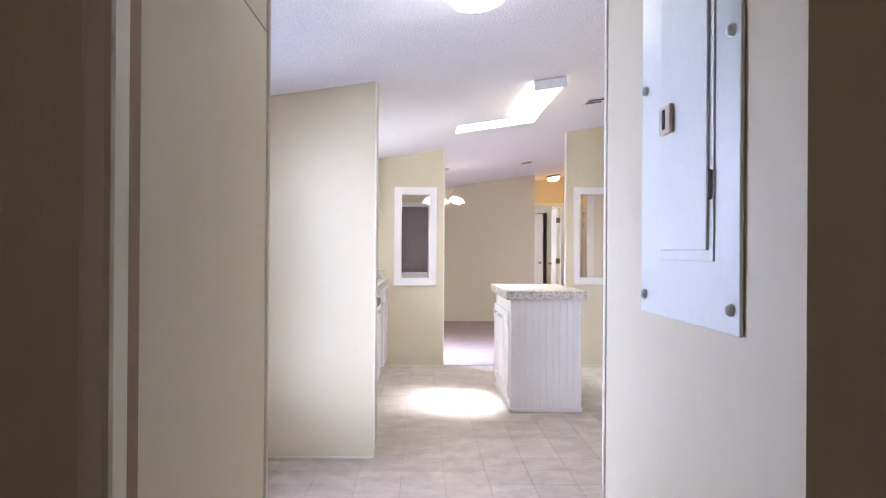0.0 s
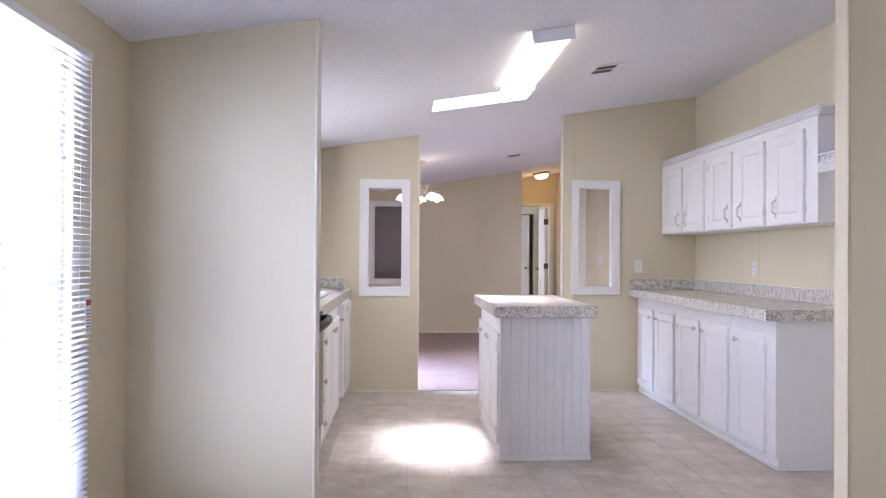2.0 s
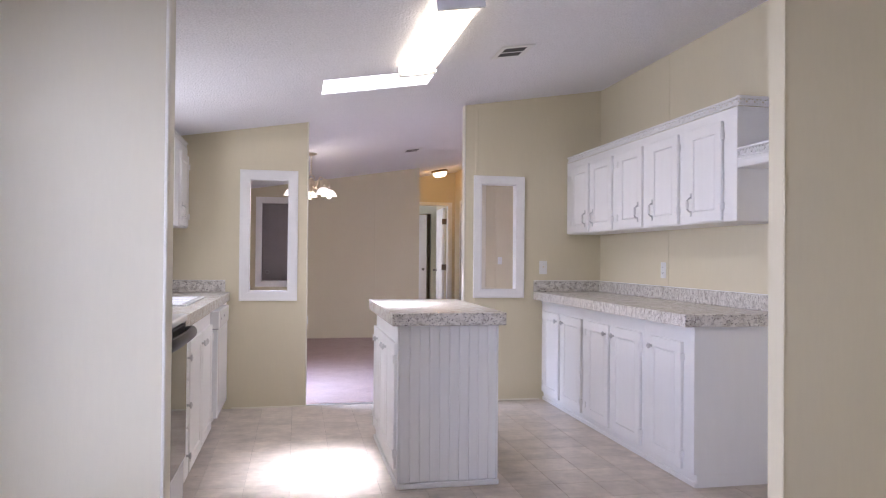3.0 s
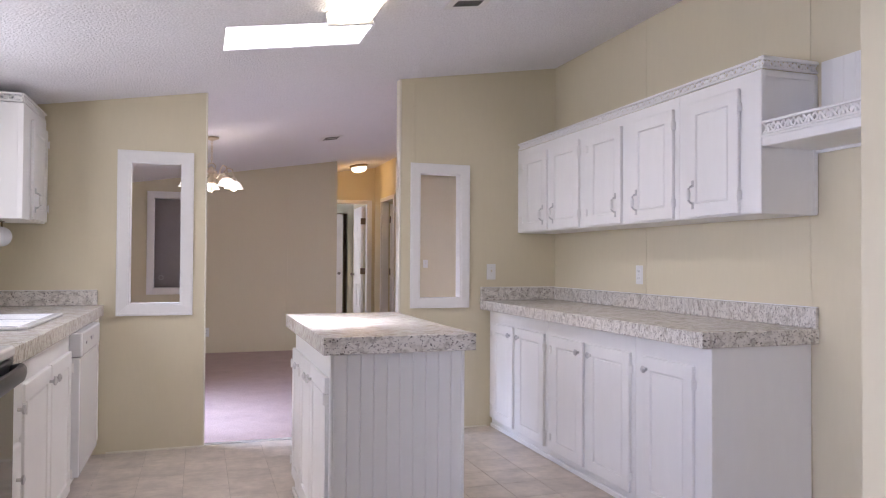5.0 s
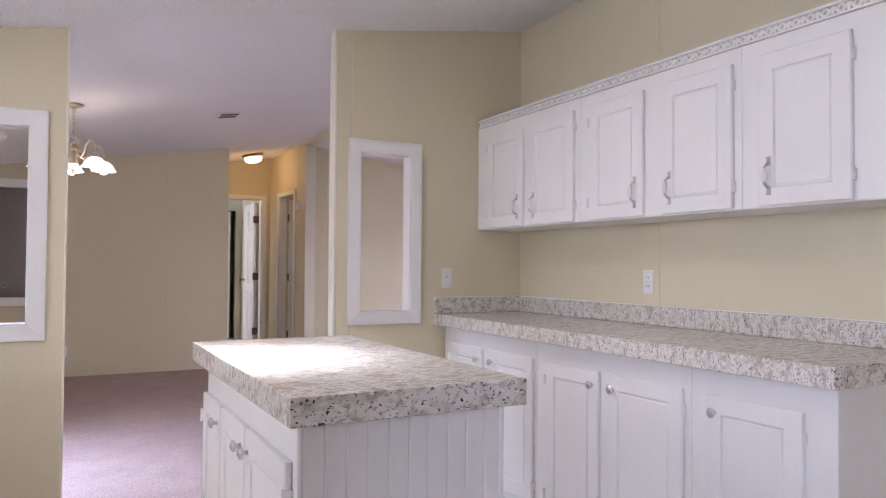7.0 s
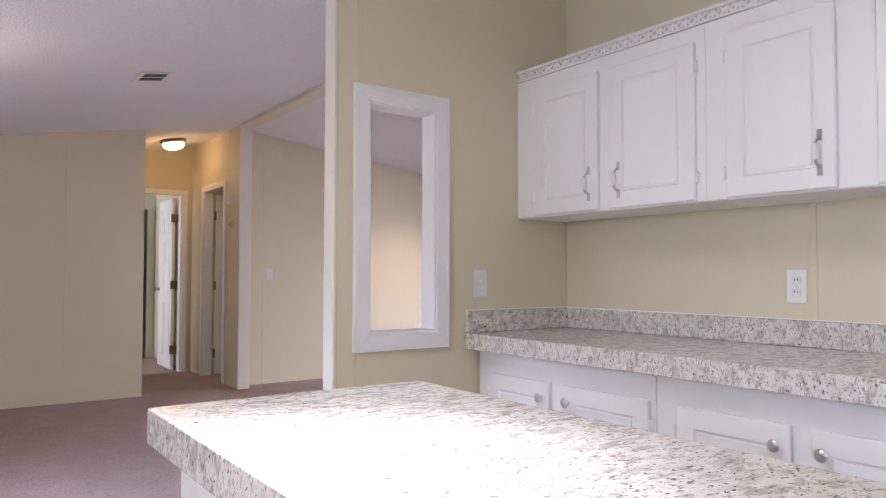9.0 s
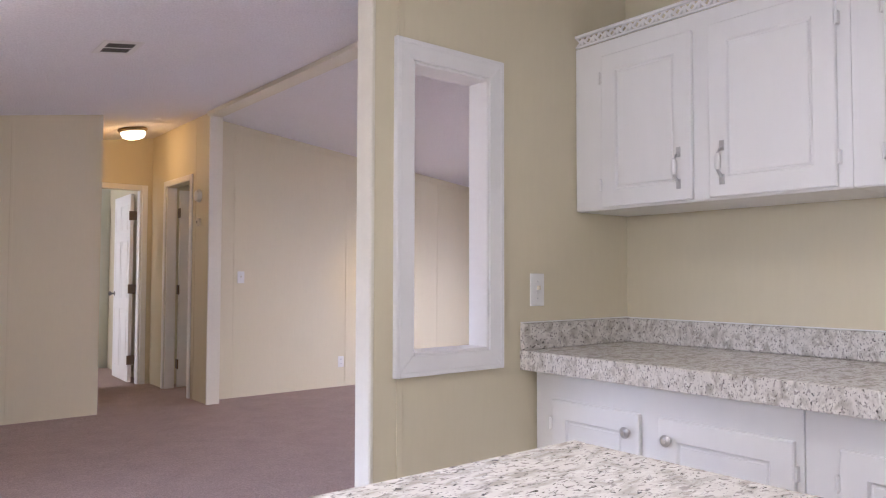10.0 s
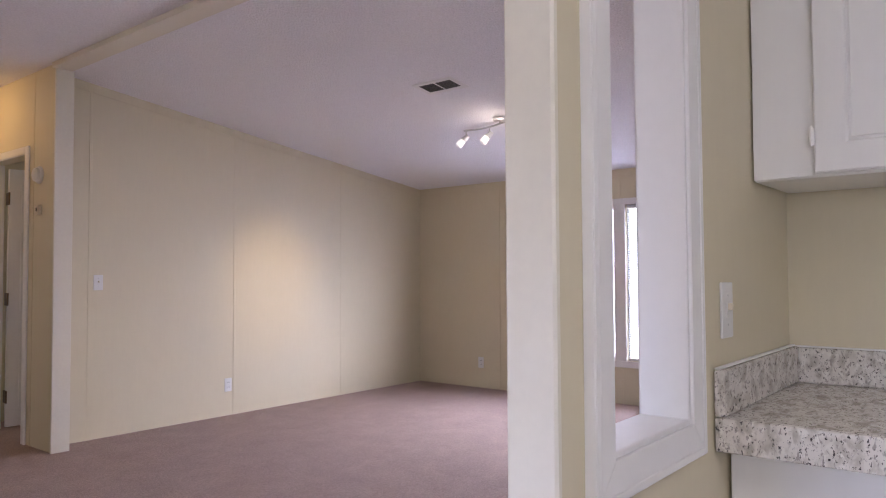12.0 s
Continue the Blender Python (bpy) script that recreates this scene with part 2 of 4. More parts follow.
def wall_along_x(name, y0, y1, x0, x1, label, openings=(), material=None, top=None):
    """A wall between y0 and y1 with openings (x0, x1, z0, z1) through it, up to the sloping ceiling."""
    hi = top or (lambda x: ceil_z(x) + 0.02)
    cuts = sorted({x0, x1, *[o[0] for o in openings], *[o[1] for o in openings], *([3.27] if x0 < 3.27 < x1 else [])})
    bm = bmesh.new()
    for a, b in zip(cuts, cuts[1:]):
        hole = [o for o in openings if o[0] <= a + 1e-6 and o[1] >= b - 1e-6]
        if not hole:
            hexa(bm, a, b, y0, y1, 0, hi)
            continue
        if hole[0][2] > 0:
            hexa(bm, a, b, y0, y1, 0, hole[0][2])
        hexa(bm, a, b, y0, y1, hole[0][3], hi)
    return structure(name, bm, material or WALL, label)


def wall_along_y(name, x0, x1, y0, y1, label, openings=(), material=None, top=None):
    hi = top or (lambda x: ceil_z(x) + 0.02)
    cuts = sorted({y0, y1, *[o[0] for o in openings], *[o[1] for o in openings]})
    bm = bmesh.new()
    for a, b in zip(cuts, cuts[1:]):
        hole = [o for o in openings if o[0] <= a + 1e-6 and o[1] >= b - 1e-6]
        if not hole:
            hexa(bm, x0, x1, a, b, 0, hi)
            continue
        if hole[0][2] > 0:
            hexa(bm, x0, x1, a, b, 0, hole[0][2])
        hexa(bm, x0, x1, a, b, hole[0][3], hi)
    return structure(name, bm, material or WALL, label)


# ---- plan ----
XL, XK, XM0, XM1, XF = -0.60, 3.172, 3.27, 3.37, 7.33
YK, YK1, YD, YL = 7.28, 7.348, 12.05, 12.14
Y0 = -1.6

# ceilings
bm = bmesh.new()
SX0, SX1, SY0, SY1 = 0.735, 1.46, 5.92, 6.32
for x0, x1, y0, y1 in ((XL - 0.2, SX0, Y0 - 0.2, 16.2), (SX1, 3.27, Y0 - 0.2, 16.2), (SX0, SX1, Y0 - 0.2, SY0), (SX0, SX1, SY1, 16.2)):
    hexa(bm, x0, x1, y0, y1, ceil_z, lambda x: ceil_z(x) + 0.12)
structure("ceiling_kitchen_side", bm, CEIL, "white popcorn sloping ceiling with a skylight hole")
bm = bmesh.new()
hexa(bm, 3.27, XF + 0.2, Y0 - 0.2, 16.2, ceil_z, lambda x: ceil_z(x) + 0.12)
structure("ceiling_living_side", bm, CEIL, "white popcorn ceiling sloping down to the window wall")
bm = bmesh.new()
for x0, x1, y0, y1 in ((SX0 - 0.02, SX0 + 0.006, SY0 - 0.02, SY1 + 0.02), (SX1 - 0.006, SX1 + 0.02, SY0 - 0.02, SY1 + 0.02), (SX0 + 0.006, SX1 - 0.006, SY0 - 0.02, SY0 + 0.006), (SX0 + 0.006, SX1 - 0.006, SY1 - 0.006, SY1 + 0.02)):
    hexa(bm, x0, x1, y0, y1, lambda x: ceil_z(x) + 0.004, 2.72)
structure("skylight_shaft", bm, TRIM, "white painted shaft of a skylight in the ceiling")

# floors
structure("floor_kitchen", box(XL - 0.15, 3.36, Y0 - 0.15, 7.322, -0.12, -0.003), GROUT, "beige joint lines under sheet vinyl tiles")
structure("floor_carpet", box(XL - 0.15, XF + 0.15, 7.322, 16.1, -0.12, 0.004), CARPET, "dusty rose cut-pile carpet")
structure("floor_carpet_living", box(3.36, XF + 0.15, Y0 - 0.15, 7.322, -0.12, 0.004), CARPET, "dusty rose cut-pile carpet")
structure("trim_threshold", box(0.667, 1.93, 7.306, 7.338, -0.002, 0.009, 0.003, 1), CHROME, "thin metal carpet edging strip at the floor change")

# outer and inner walls
# last opening is an added one for the utility room's fill lamp
wall_along_y("wall_west", XL - 0.12, XL, Y0, 16.0, "cream wallboard outer wall with windows",
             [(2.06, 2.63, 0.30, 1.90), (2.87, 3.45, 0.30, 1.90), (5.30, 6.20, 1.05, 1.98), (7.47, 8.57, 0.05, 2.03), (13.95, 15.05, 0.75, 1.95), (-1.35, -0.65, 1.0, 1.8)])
# last opening is unseen, added to let light into the side room
wall_along_y("wall_east", XF, XF + 0.12, Y0, 16.0, "cream wallboard window wall of the living room",
             [(9.745, 10.60, 0.40, 1.84), (8.78, 9.635, 0.40, 1.84), (12.5, 13.2, 0.75, 1.9)])
wall_along_x("wall_south", Y0 - 0.12, Y0, XL - 0.12, XF + 0.12, "plain end wall behind the utility room")
wall_along_x("wall_north", 16.0, 16.12, XL - 0.12, XF + 0.12, "plain end wall of the home")
wall_along_x("wall_stub", 3.95, 4.05, XL, 0.163, "cream partition wall at the end of the range run")
wall_along_x("wall_entry_west", 0.53, 1.28, XL, 0.11, "cream wall beside the utility passage")
wall_along_x("wall_entry_east", 0.493, 1.30, 0.83, XK, "cream wall carrying the electric panel")
wall_along_x("wall_passage_head", 0.55, 0.75, 0.11, 0.83, "lintel over the utility passage", [(0.11, 0.83, 0, 2.12)])
wall_along_x("wall_fridge", 3.905, 3.992, 2.437, XK, "cream partition wall of the fridge alcove")
wall_along_y("wall_kitchen_east", XK, XK + 0.17, Y0, YK1, "cream kitchen wall along the middle of the home")
wall_along_x("wall_pass_west", YK, YK1, XL, 0.667, "cream partition with a framed pass-through", [(0.215, 0.527, 0.912, 1.807)])
wall_along_x("wall_pass_east", YK, YK1, 1.953, XK, "cream partition with a framed pass-through", [(2.097, 2.414, 0.926, 1.825)])
wall_along_x("wall_dining", YD, YD + 0.10, XL, 2.38, "cream end wall of the dining room", [(0.08, 0.55, 0.83, 1.97)])
wall_along_y("wall_hall_west", 2.28, 2.38, YD + 0.10, 13.60, "cream hallway wall")
wall_along_x("wall_hall_end", 13.60, 13.70, 2.28, XM0, "cream hallway end wall with a doorway", [(2.46, 3.16, 0, 2.09)])
wall_along_y("wall_hall_east", XM0, XM1, 11.94, 16.0, "cream hallway wall with a doorway", [(12.42, 13.12, 0, 2.09)])
wall_along_x("wall_living", YL, YL + 0.10, XM1, XF, "cream panelled end wall of the living room")
wall_along_x("wall_living_south", 5.9, 6.0, XK + 0.17, XF, "plain wall closing the living room")
wall_along_x("wall_bedroom_back", 15.3, 15.4, XL, XM0, "pale wall of the room past the hallway", [(2.44, 3.165, 0, 2.05)], material=PALEWALL)
wall_along_x("wall_side_room", 13.4, 13.5, XM1, 5.6, "pale wall of the side room")
# added panel whose grey stands in for the dim space behind
wall_along_x("wall_niche_back", YD + 0.35, YD + 0.40, XL, 2.28, "grey panel painted as the dim room behind a framed opening", material=DIMGREY)

# ridge beam and wall-end casings
bm = box(XM0 - 0.035, XM1 + 0.005, YK1, 11.94, 2.635, 2.72, 0.004, 1)
structure("beam_ridge", bm, CREAMTRIM, "cream painted ridge beam over the living room opening")
structure("trim_post_end", box(1.950, 1.966, YK - 0.006, YK1 + 0.005, 0, ceil_z(1.93) + 0.01, 0.004, 1), CREAMTRIM, "pale trim board on the partition end")
structure("trim_lw_end", box(0.665, 0.676, YK - 0.004, YK1 + 0.004, 0, ceil_z(0.667), 0.003, 1), CREAMTRIM, "cream corner strip on a partition end")
structure("trim_stub_end", box(0.161, 0.174, 3.944, 4.056, 0, ceil_z(0.16), 0.004, 1), CREAMTRIM, "cream corner strip on a partition end")
structure("trim_fridge_end", box(2.429, 2.440, 3.901, 3.996, 0, ceil_z(2.37), 0.004, 1), WALL, "cream corner strip on a partition end")
structure("trim_entry_end", box(0.826, 0.845, 1.285, 1.306, 0, ceil_z(0.83), 0.006, 2), CREAMTRIM, "cream corner bead on a wall end")
structure("trim_entry_corner", box(0.098, 0.116, 1.272, 1.290, 0, ceil_z(0.1), 0.006, 2), CREAMTRIM, "cream corner bead on a wall end")
structure("trim_passage_west", box(0.086, 0.121, 0.505, 0.556, 0, 2.15, 0.008, 2), CREAMTRIM, "cream casing of the utility passage")
structure("trim_column_end", box(XM0 - 0.012, XM1 + 0.012, 11.925, 11.942, 0, 2.635, 0.003, 1), CREAMTRIM, "cream casing on the hallway wall end")
# painted strip in place of the shadow between casing and wall
structure("trim_weatherstrip", box(0.107, 0.1165, 0.557, 0.592, 0, 2.12, 0.002, 1), BROWN, "brown strip painted as the shadow gap beside the passage casing")

# ---- wall seams, skirting, casings ----
def seam_x(x, y, facing, z1=None):
    """A flat wallboard batten on a wall that runs along x."""
    hi = z1 or ceil_z(x) - 0.005
    y0, y1 = (y - 0.0032, y + 0.001) if facing < 0 else (y - 0.001, y + 0.0032)
    structure("trim_batten", box(x - 0.011, x + 0.011, y0, y1, 0.002, hi, 0.0015, 1), WALL, "narrow cream batten over a wallboard joint")


def seam_y(y, x, facing, z0=0.002, z1=None):
    hi = z1 or ceil_z(x) - 0.005
    x0, x1 = (x - 0.0032, x + 0.001) if facing < 0 else (x - 0.001, x + 0.0032)
    structure("trim_batten", box(x0, x1, y - 0.011, y + 0.011, z0, hi, 0.0015, 1), WALL, "narrow cream batten over a wallboard joint")


seam_x(2.06, YK, -1, 2.44)
seam_x(1.72, YD, -1)
seam_x(0.62, YD, -1)
seam_x(3.60, YL, -1, 2.58)
seam_x(4.85, YL, -1, 2.42)
seam_x(6.105, YL, -1, 2.27)
seam_y(6.12, XK, -1)
seam_y(4.90, XK, -1)
seam_y(12.3, XM0, -1)
seam_y(11.05, XF, -1, z1=2.10)
seam_y(9.69, XF, -1, z0=1.90, z1=2.10)
seam_y(9.69, XF, -1, z1=0.32)
structure("trim_cornice_living", box(XM1, XF, YL - 0.006, YL - 0.0005, lambda x: ceil_z(x) - 0.068, lambda x: ceil_z(x) - 0.058), WALL, "thin cream strip below the ceiling")
structure("trim_cornice_window_wall", box(XF - 0.006, XF - 0.0005, 6.0, YL - 0.007, 2.095, 2.107), WALL, "thin cream strip below the ceiling")
bm = bmesh.new()
hexa(bm, 0.104, 0.1105, 0.56, 1.27, 1.66, 1.664)
structure("trim_joint_entry", bm, GREYPRINT, "thin dark joint line in the wallboard")

for nm, b in (("stub", (XL, 0.153, 3.938, 3.95)), ("pass_west", (0.10, 0.667, YK - 0.010, YK)), ("pass_east", (1.985, 2.62, YK - 0.010, YK)),):
    structure("baseboard_" + nm, box(*b, 0, 0.012, 0.002, 1), CREAMTRIM, "low cream shoe strip along the wall foot")


def casing_x(parent_name, y, facing, x0, x1, z1, w=0.06, d=0.016, material=TRIM):
    """Three boards round a doorway in a wall along x."""
    ya, yb = (y - d, y - 0.0005) if facing < 0 else (y + 0.0005, y + d)
    ob = thing(parent_name, (x0, y, 0), "white painted door casing round a doorway", "door casing", kind="structure")
    part("jamb_board", box(x0 - w, x0, ya, yb, 0, z1 + w, 0.004, 1), material, ob)
    part("jamb_board", box(x1, x1 + w, ya, yb, 0, z1 + w, 0.004, 1), material, ob)
    part("head_board", box(x0, x1, ya, yb, z1, z1 + w, 0.004, 1), material, ob)
    return ob


hd = casing_x("door_1", 13.60, -1, 2.46, 3.16, 2.09)
part("lining", box(3.142, 3.160, 13.60, 13.70, 0, 2.09, 0.003, 1), TRIM, hd)
part("lining", box(2.46, 2.478, 13.60, 13.70, 0, 2.09, 0.003, 1), TRIM, hd)
d2 = thing("door_2", (XM0, 12.42, 0), "white painted door casing in the hallway wall", "door casing", kind="structure")
part("jamb_board", box(XM0 - 0.016, XM0 - 0.0005, 12.36, 12.42, 0, 2.15, 0.004, 1), TRIM, d2)
part("jamb_board", box(XM0 - 0.016, XM0 - 0.0005, 13.12, 13.18, 0, 2.15, 0.004, 1), TRIM, d2)
part("head_board", box(XM0 - 0.016, XM0 - 0.0005, 12.42, 13.12, 2.09, 2.15, 0.004, 1), TRIM, d2)
part("lining", box(XM0, XM1, 13.102, 13.12, 0, 2.09, 0.003, 1), TRIM, d2)
part("lining", box(XM0, XM1, 12.42, 12.438, 0, 2.09, 0.003, 1), TRIM, d2)


def panel_door(name, hinge, angle, width, height, label, knob_side=1):
    """A moulded six-panel style leaf, hinged at its left edge and swung by angle degrees about z."""
    ob = thing(name, (0, 0, 0), label, "door")
    leaf = box(0.003, width, -0.018, 0.018, 0.012, height, 0.002, 1)
    lf = part("leaf", leaf, TRIM, ob)
    for z0, z1 in ((0.16, 0.80), (0.92, 1.55), (1.67, height - 0.12)):
        for x0, x1 in ((0.09, width / 2 - 0.04), (width / 2 + 0.04, width - 0.09)):
            for y0, y1 in ((-0.0205, -0.0175), (0.0175, 0.0205)):
                part("raised_panel", box(x0, x1, y0, y1, z0, z1, 0.005, 2), TRIM, lf)
    for s in (-1, 1):
        prof = [(0.026, 0.0), (0.026, 0.006), (0.010, 0.012), (0.010, 0.035), (0.022, 0.042), (0.026, 0.055), (0.018, 0.066), (0.0, 0.068)]
        part("door_knob", lathe([(r, s * (0.018 + h)) for r, h in prof], (width - 0.07, 0, 0.96), "y", 16), KNOBMETAL, ob, "brushed metal round knob", True)
    for z in (0.25, 1.02, 1.82):
        part("hinge", box(-0.008, 0.0035, -0.050, 0.030, z - 0.05, z + 0.05, 0.003, 1), DARKMETAL, ob, "dark bronze butt hinge")
    ob.matrix_basis = pose(*hinge, 0, 0, angle)
    return ob


panel_door("panel_door", (3.098, 13.73, 0.004), 88, 0.70, 2.06, "white moulded door standing open in a hallway doorway")
panel_door("panel_door", (2.45, 15.28, 0.004), -4, 0.62, 2.02, "white closet door ajar with small round knob")
panel_door("panel_door", (XM1 + 0.02, 13.09, 0.004), -6, 0.68, 2.06, "white moulded door swung open with bronze hinges")

# ---- pass-through frames ----
def picture_frame(name, x0, x1, z0, z1, y, w, label, depth=0.068, back=True):
    """Mitred white casing round an opening, on both faces, with lined reveals."""
    ob = thing(name, ((x0 + x1) / 2, y, z0), label, "pass-through", kind="structure")

    def mitred(ya, yb):
        for side in "lrtb":
            bm = bmesh.new()
            o = {"l": ((x0 - w, z0 - w), (x0 - w, z1 + w), (x0, z1), (x0, z0)), "r": ((x1, z0), (x1, z1), (x1 + w, z1 + w), (x1 + w, z0 - w)),
                 "t": ((x0 - w, z1 + w), (x1 + w, z1 + w), (x1, z1), (x0, z1)), "b": ((x0, z0), (x1, z0), (x1 + w, z0 - w), (x0 - w, z0 - w))}[side]
            f = [bm.verts.new((p[0], ya, p[1])) for p in o]
            g = [bm.verts.new((p[0], yb, p[1])) for p in o]
            bm.faces.new(f)
            bm.faces.new(g[::-1])
            for i in range(4):
                bm.faces.new((f[i], g[i], g[(i + 1) % 4], f[(i + 1) % 4]))
            bmesh.ops.recalc_face_normals(bm, faces=list(bm.faces))
            bmesh.ops.bevel(bm, geom=list(bm.edges), offset=0.0012, segments=1, profile=0.5, affect="EDGES")
            part("casing_board", bm, TRIM, ob)
    mitred(y - 0.018, y - 0.0005)
    if back:
        mitred(y + depth + 0.0005, y + depth + 0.018)
    t = 0.010
    for bx in ((x0 - 0.001, x0 + t, z0, z1), (x1 - t, x1 + 0.001, z0, z1)):
        part("reveal", box(bx[0], bx[1], y - 0.012, y + depth + 0.012, bx[2], bx[3], 0.002, 1), TRIM, ob)
    for bz in ((z0 - 0.001, z0 + t), (z1 - t, z1 + 0.001)):
        part("reveal", box(x0 + t, x1 - t, y - 0.012, y + depth + 0.012, bz[0], bz[1], 0.002, 1), TRIM, ob)
    # raised back band round the outer edge of the casing
    o, b = w - 0.002, 0.014
    for bx in ((x0 - o, x0 - o + b, z0 - o, z1 + o), (x1 + o - b, x1 + o, z0 - o, z1 + o), (x0 - o + b, x1 + o - b, z0 - o, z0 - o + b), (x0 - o + b, x1 + o - b, z1 + o - b, z1 + o)):
        part("back_band", box(bx[0], bx[1], y - 0.0196, y - 0.0175, bx[2], bx[3], 0.002, 1), TRIM, ob)
    return ob


picture_frame("pass_through_1", 0.215, 0.527, 0.912, 1.807, YK, 0.068, "white mitred frame round a tall pass-through opening")
picture_frame("pass_through_2", 2.097, 2.414, 0.926, 1.825, YK, 0.063, "white mitred frame round a tall pass-through opening")
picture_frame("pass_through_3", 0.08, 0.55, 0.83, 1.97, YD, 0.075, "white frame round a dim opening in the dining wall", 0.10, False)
pts = [(0.16 + 0.028 * math.cos(a), YD + 0.335, 0.96 + 0.028 * math.sin(a)) for a in np.linspace(0, 2 * math.pi, 17)]
tagged(part("wall_ring", tube(pts, 0.006, 6), CHROME, None, rounded=True), "small metal ring on the grey panel behind the frame", "ring")


# ---- cabinet pieces ----
def door_front(parent, plane, side, a0, a1, z0, z1, out, axis="x", material=WHITE, hardware="knob", at="hi", thick=0.019):
    """A cabinet door on the plane, facing out (-1 or 1) along the axis: slab, routed frame, recessed panel, hinges and knob or pull.
    at: 'hi' or 'lo', the end of the door that carries the knob."""
    def mk(d0, d1, p0, p1, q0, q1, bev, seg=1):
        lo, hi = sorted((plane + out * d0, plane + out * d1))
        return box(lo, hi, p0, p1, q0, q1, bev, seg) if axis == "x" else box(p0, p1, lo, hi, q0, q1, bev, seg)

    s = 0.062
    ob = part("door", mk(0.001, thick * 0.6, a0, a1, z0, z1, 0.002), material, parent)
    bm = bmesh.new()
    loops = []
    for inset, d in ((0.0, 0.55), (0.0, 0.86), (0.0035, 1.0), (s - 0.002, 1.0), (s, 0.9), (s + 0.004, 0.55)):
        p = plane + out * thick * d
        ring = ((a0 + inset, z0 + inset), (a1 - inset, z0 + inset), (a1 - inset, z1 - inset), (a0 + inset, z1 - inset))
        loops.append([bm.verts.new((p, u, v) if axis == "x" else (u, p, v)) for u, v in ring])
    for la, lb in zip(loops, loops[1:]):
        for i in range(4):
            bm.faces.new((la[i], la[(i + 1) % 4], lb[(i + 1) % 4], lb[i]))
    bmesh.ops.recalc_face_normals(bm, faces=list(bm.faces))
    part("frame", bm, material, ob)
    part("centre_panel", mk(thick * 0.55, thick * 0.8, a0 + s + 0.008, a1 - s - 0.008, z0 + s + 0.008, z1 - s - 0.008, 0.003), material, ob)
    edge = a1 if at == "lo" else a0
    for z in (z0 + 0.08, z1 - 0.08):
        o = 0.004 if at == "lo" else -0.004
        lo, hi = sorted((edge + o - 0.0048, edge + o + 0.0048))
        part("hinge", mk(0.0, thick + 0.004, lo, hi, z - 0.019, z + 0.019, 0.002), material, ob, "white painted overlay hinge")
        part("hinge_pin", mk(thick + 0.002, thick + 0.008, lo + 0.003, hi - 0.003, z - 0.023, z + 0.023, 0.001), material, ob)
    k = a1 - 0.036 if at == "hi" else a0 + 0.036
    if hardware == "knob":
        prof = [(0.008, 0.0), (0.006, 0.004), (0.006, 0.012), (0.016, 0.016), (0.0175, 0.021), (0.014, 0.025), (0.008, 0.0265), (0.0075, 0.029), (0.0, 0.030)]
        c = (plane + out * thick, k, z1 - 0.058) if axis == "x" else (k, plane + out * thick, z1 - 0.058)
        part("knob", lathe([(r, out * h) for r, h in prof], c, axis, 18), CHROME, ob, "brushed nickel round knob", True)
    elif hardware == "pull":
        zc, k = z0 + 0.105, k + (-0.009 if at == "hi" else 0.009)

        def at_depth(d, z):
            return (plane + out * (thick + d), k, zc + z) if axis == "x" else (k, plane + out * (thick + d), zc + z)

        bow = [at_depth(d, z) for d, z in ((0.003, -0.042), (0.016, -0.037), (0.026, -0.027), (0.028, 0.0), (0.026, 0.027), (0.016, 0.037), (0.003, 0.042))]
        pull = part("pull", tube(bow, [0.0055, 0.005, 0.005, 0.006, 0.005, 0.005, 0.0055], 8), CHROME, ob, "nickel pull with a white ceramic grip", True)
        for s0, s1 in ((-0.068, -0.036), (0.036, 0.068)):
            part("end_plate", mk(thick, thick + 0.0045, k - 0.008, k + 0.008, zc + s0, zc + s1, 0.0015), CHROME, pull, "flat nickel end plate")
        part("grip", tube([at_depth(0.027, z) for z in (-0.024, -0.014, 0.0, 0.014, 0.024)], [0.0075, 0.0095, 0.0105, 0.0095, 0.0075], 10), PLASTIC, pull, "white ceramic grip", True)
    return ob


def base_unit(y0, y1, doors, label):
    ob = thing("base_cabinet", (2.90, (y0 + y1) / 2, 0), label, "cabinet", "base cabinets along the kitchen wall")
    part("body", box(2.64, XK - 0.006, y0 + 0.001, y1 - 0.001, 0.07, 0.862, 0.002, 1), WHITE, ob)
    part("kick_board", box(2.66, XK - 0.01, y0 + 0.001, y1 - 0.001, 0.0, 0.07), WHITE, ob)
    part("shoe_strip", box(2.646, 2.66, y0 + 0.001, y1 - 0.001, 0.0, 0.028, 0.004, 1), WHITE, ob)
    for a0, a1, at in doors:
        door_front(ob, 2.64, 0, a0, a1, 0.075, 0.755, -1, "x", WHITE, "knob", at)
    return ob


base_unit(6.36, 7.272, [(6.838, 7.185, "lo"), (6.38, 6.77, "hi")], "white two-door base cabinet with nickel knobs")
base_unit(5.43, 6.36, [(5.913, 6.272, "lo"), (5.46, 5.857, "hi")], "white two-door base cabinet with nickel knobs")
base_unit(4.882, 5.43, [(4.985, 5.348, "hi")], "white one-door base cabinet at the end of the run")

wt = thing("worktop", (2.88, 6.05, 0.862), "cream and brown speckled laminate worktop on the base cabinets", "worktop")
part("slab", box(2.57, XK - 0.004, 4.85, YK - 0.004, 0.864, 0.914, 0.003, 2), STONE, wt)
part("front_edge", box(2.562, 2.600, 4.842, YK - 0.004, 0.848, 0.9135, 0.003, 2), STONE, wt)
part("end_edge", box(2.6005, XK - 0.004, 4.842, 4.88, 0.848, 0.9132, 0.003, 2), STONE, wt)
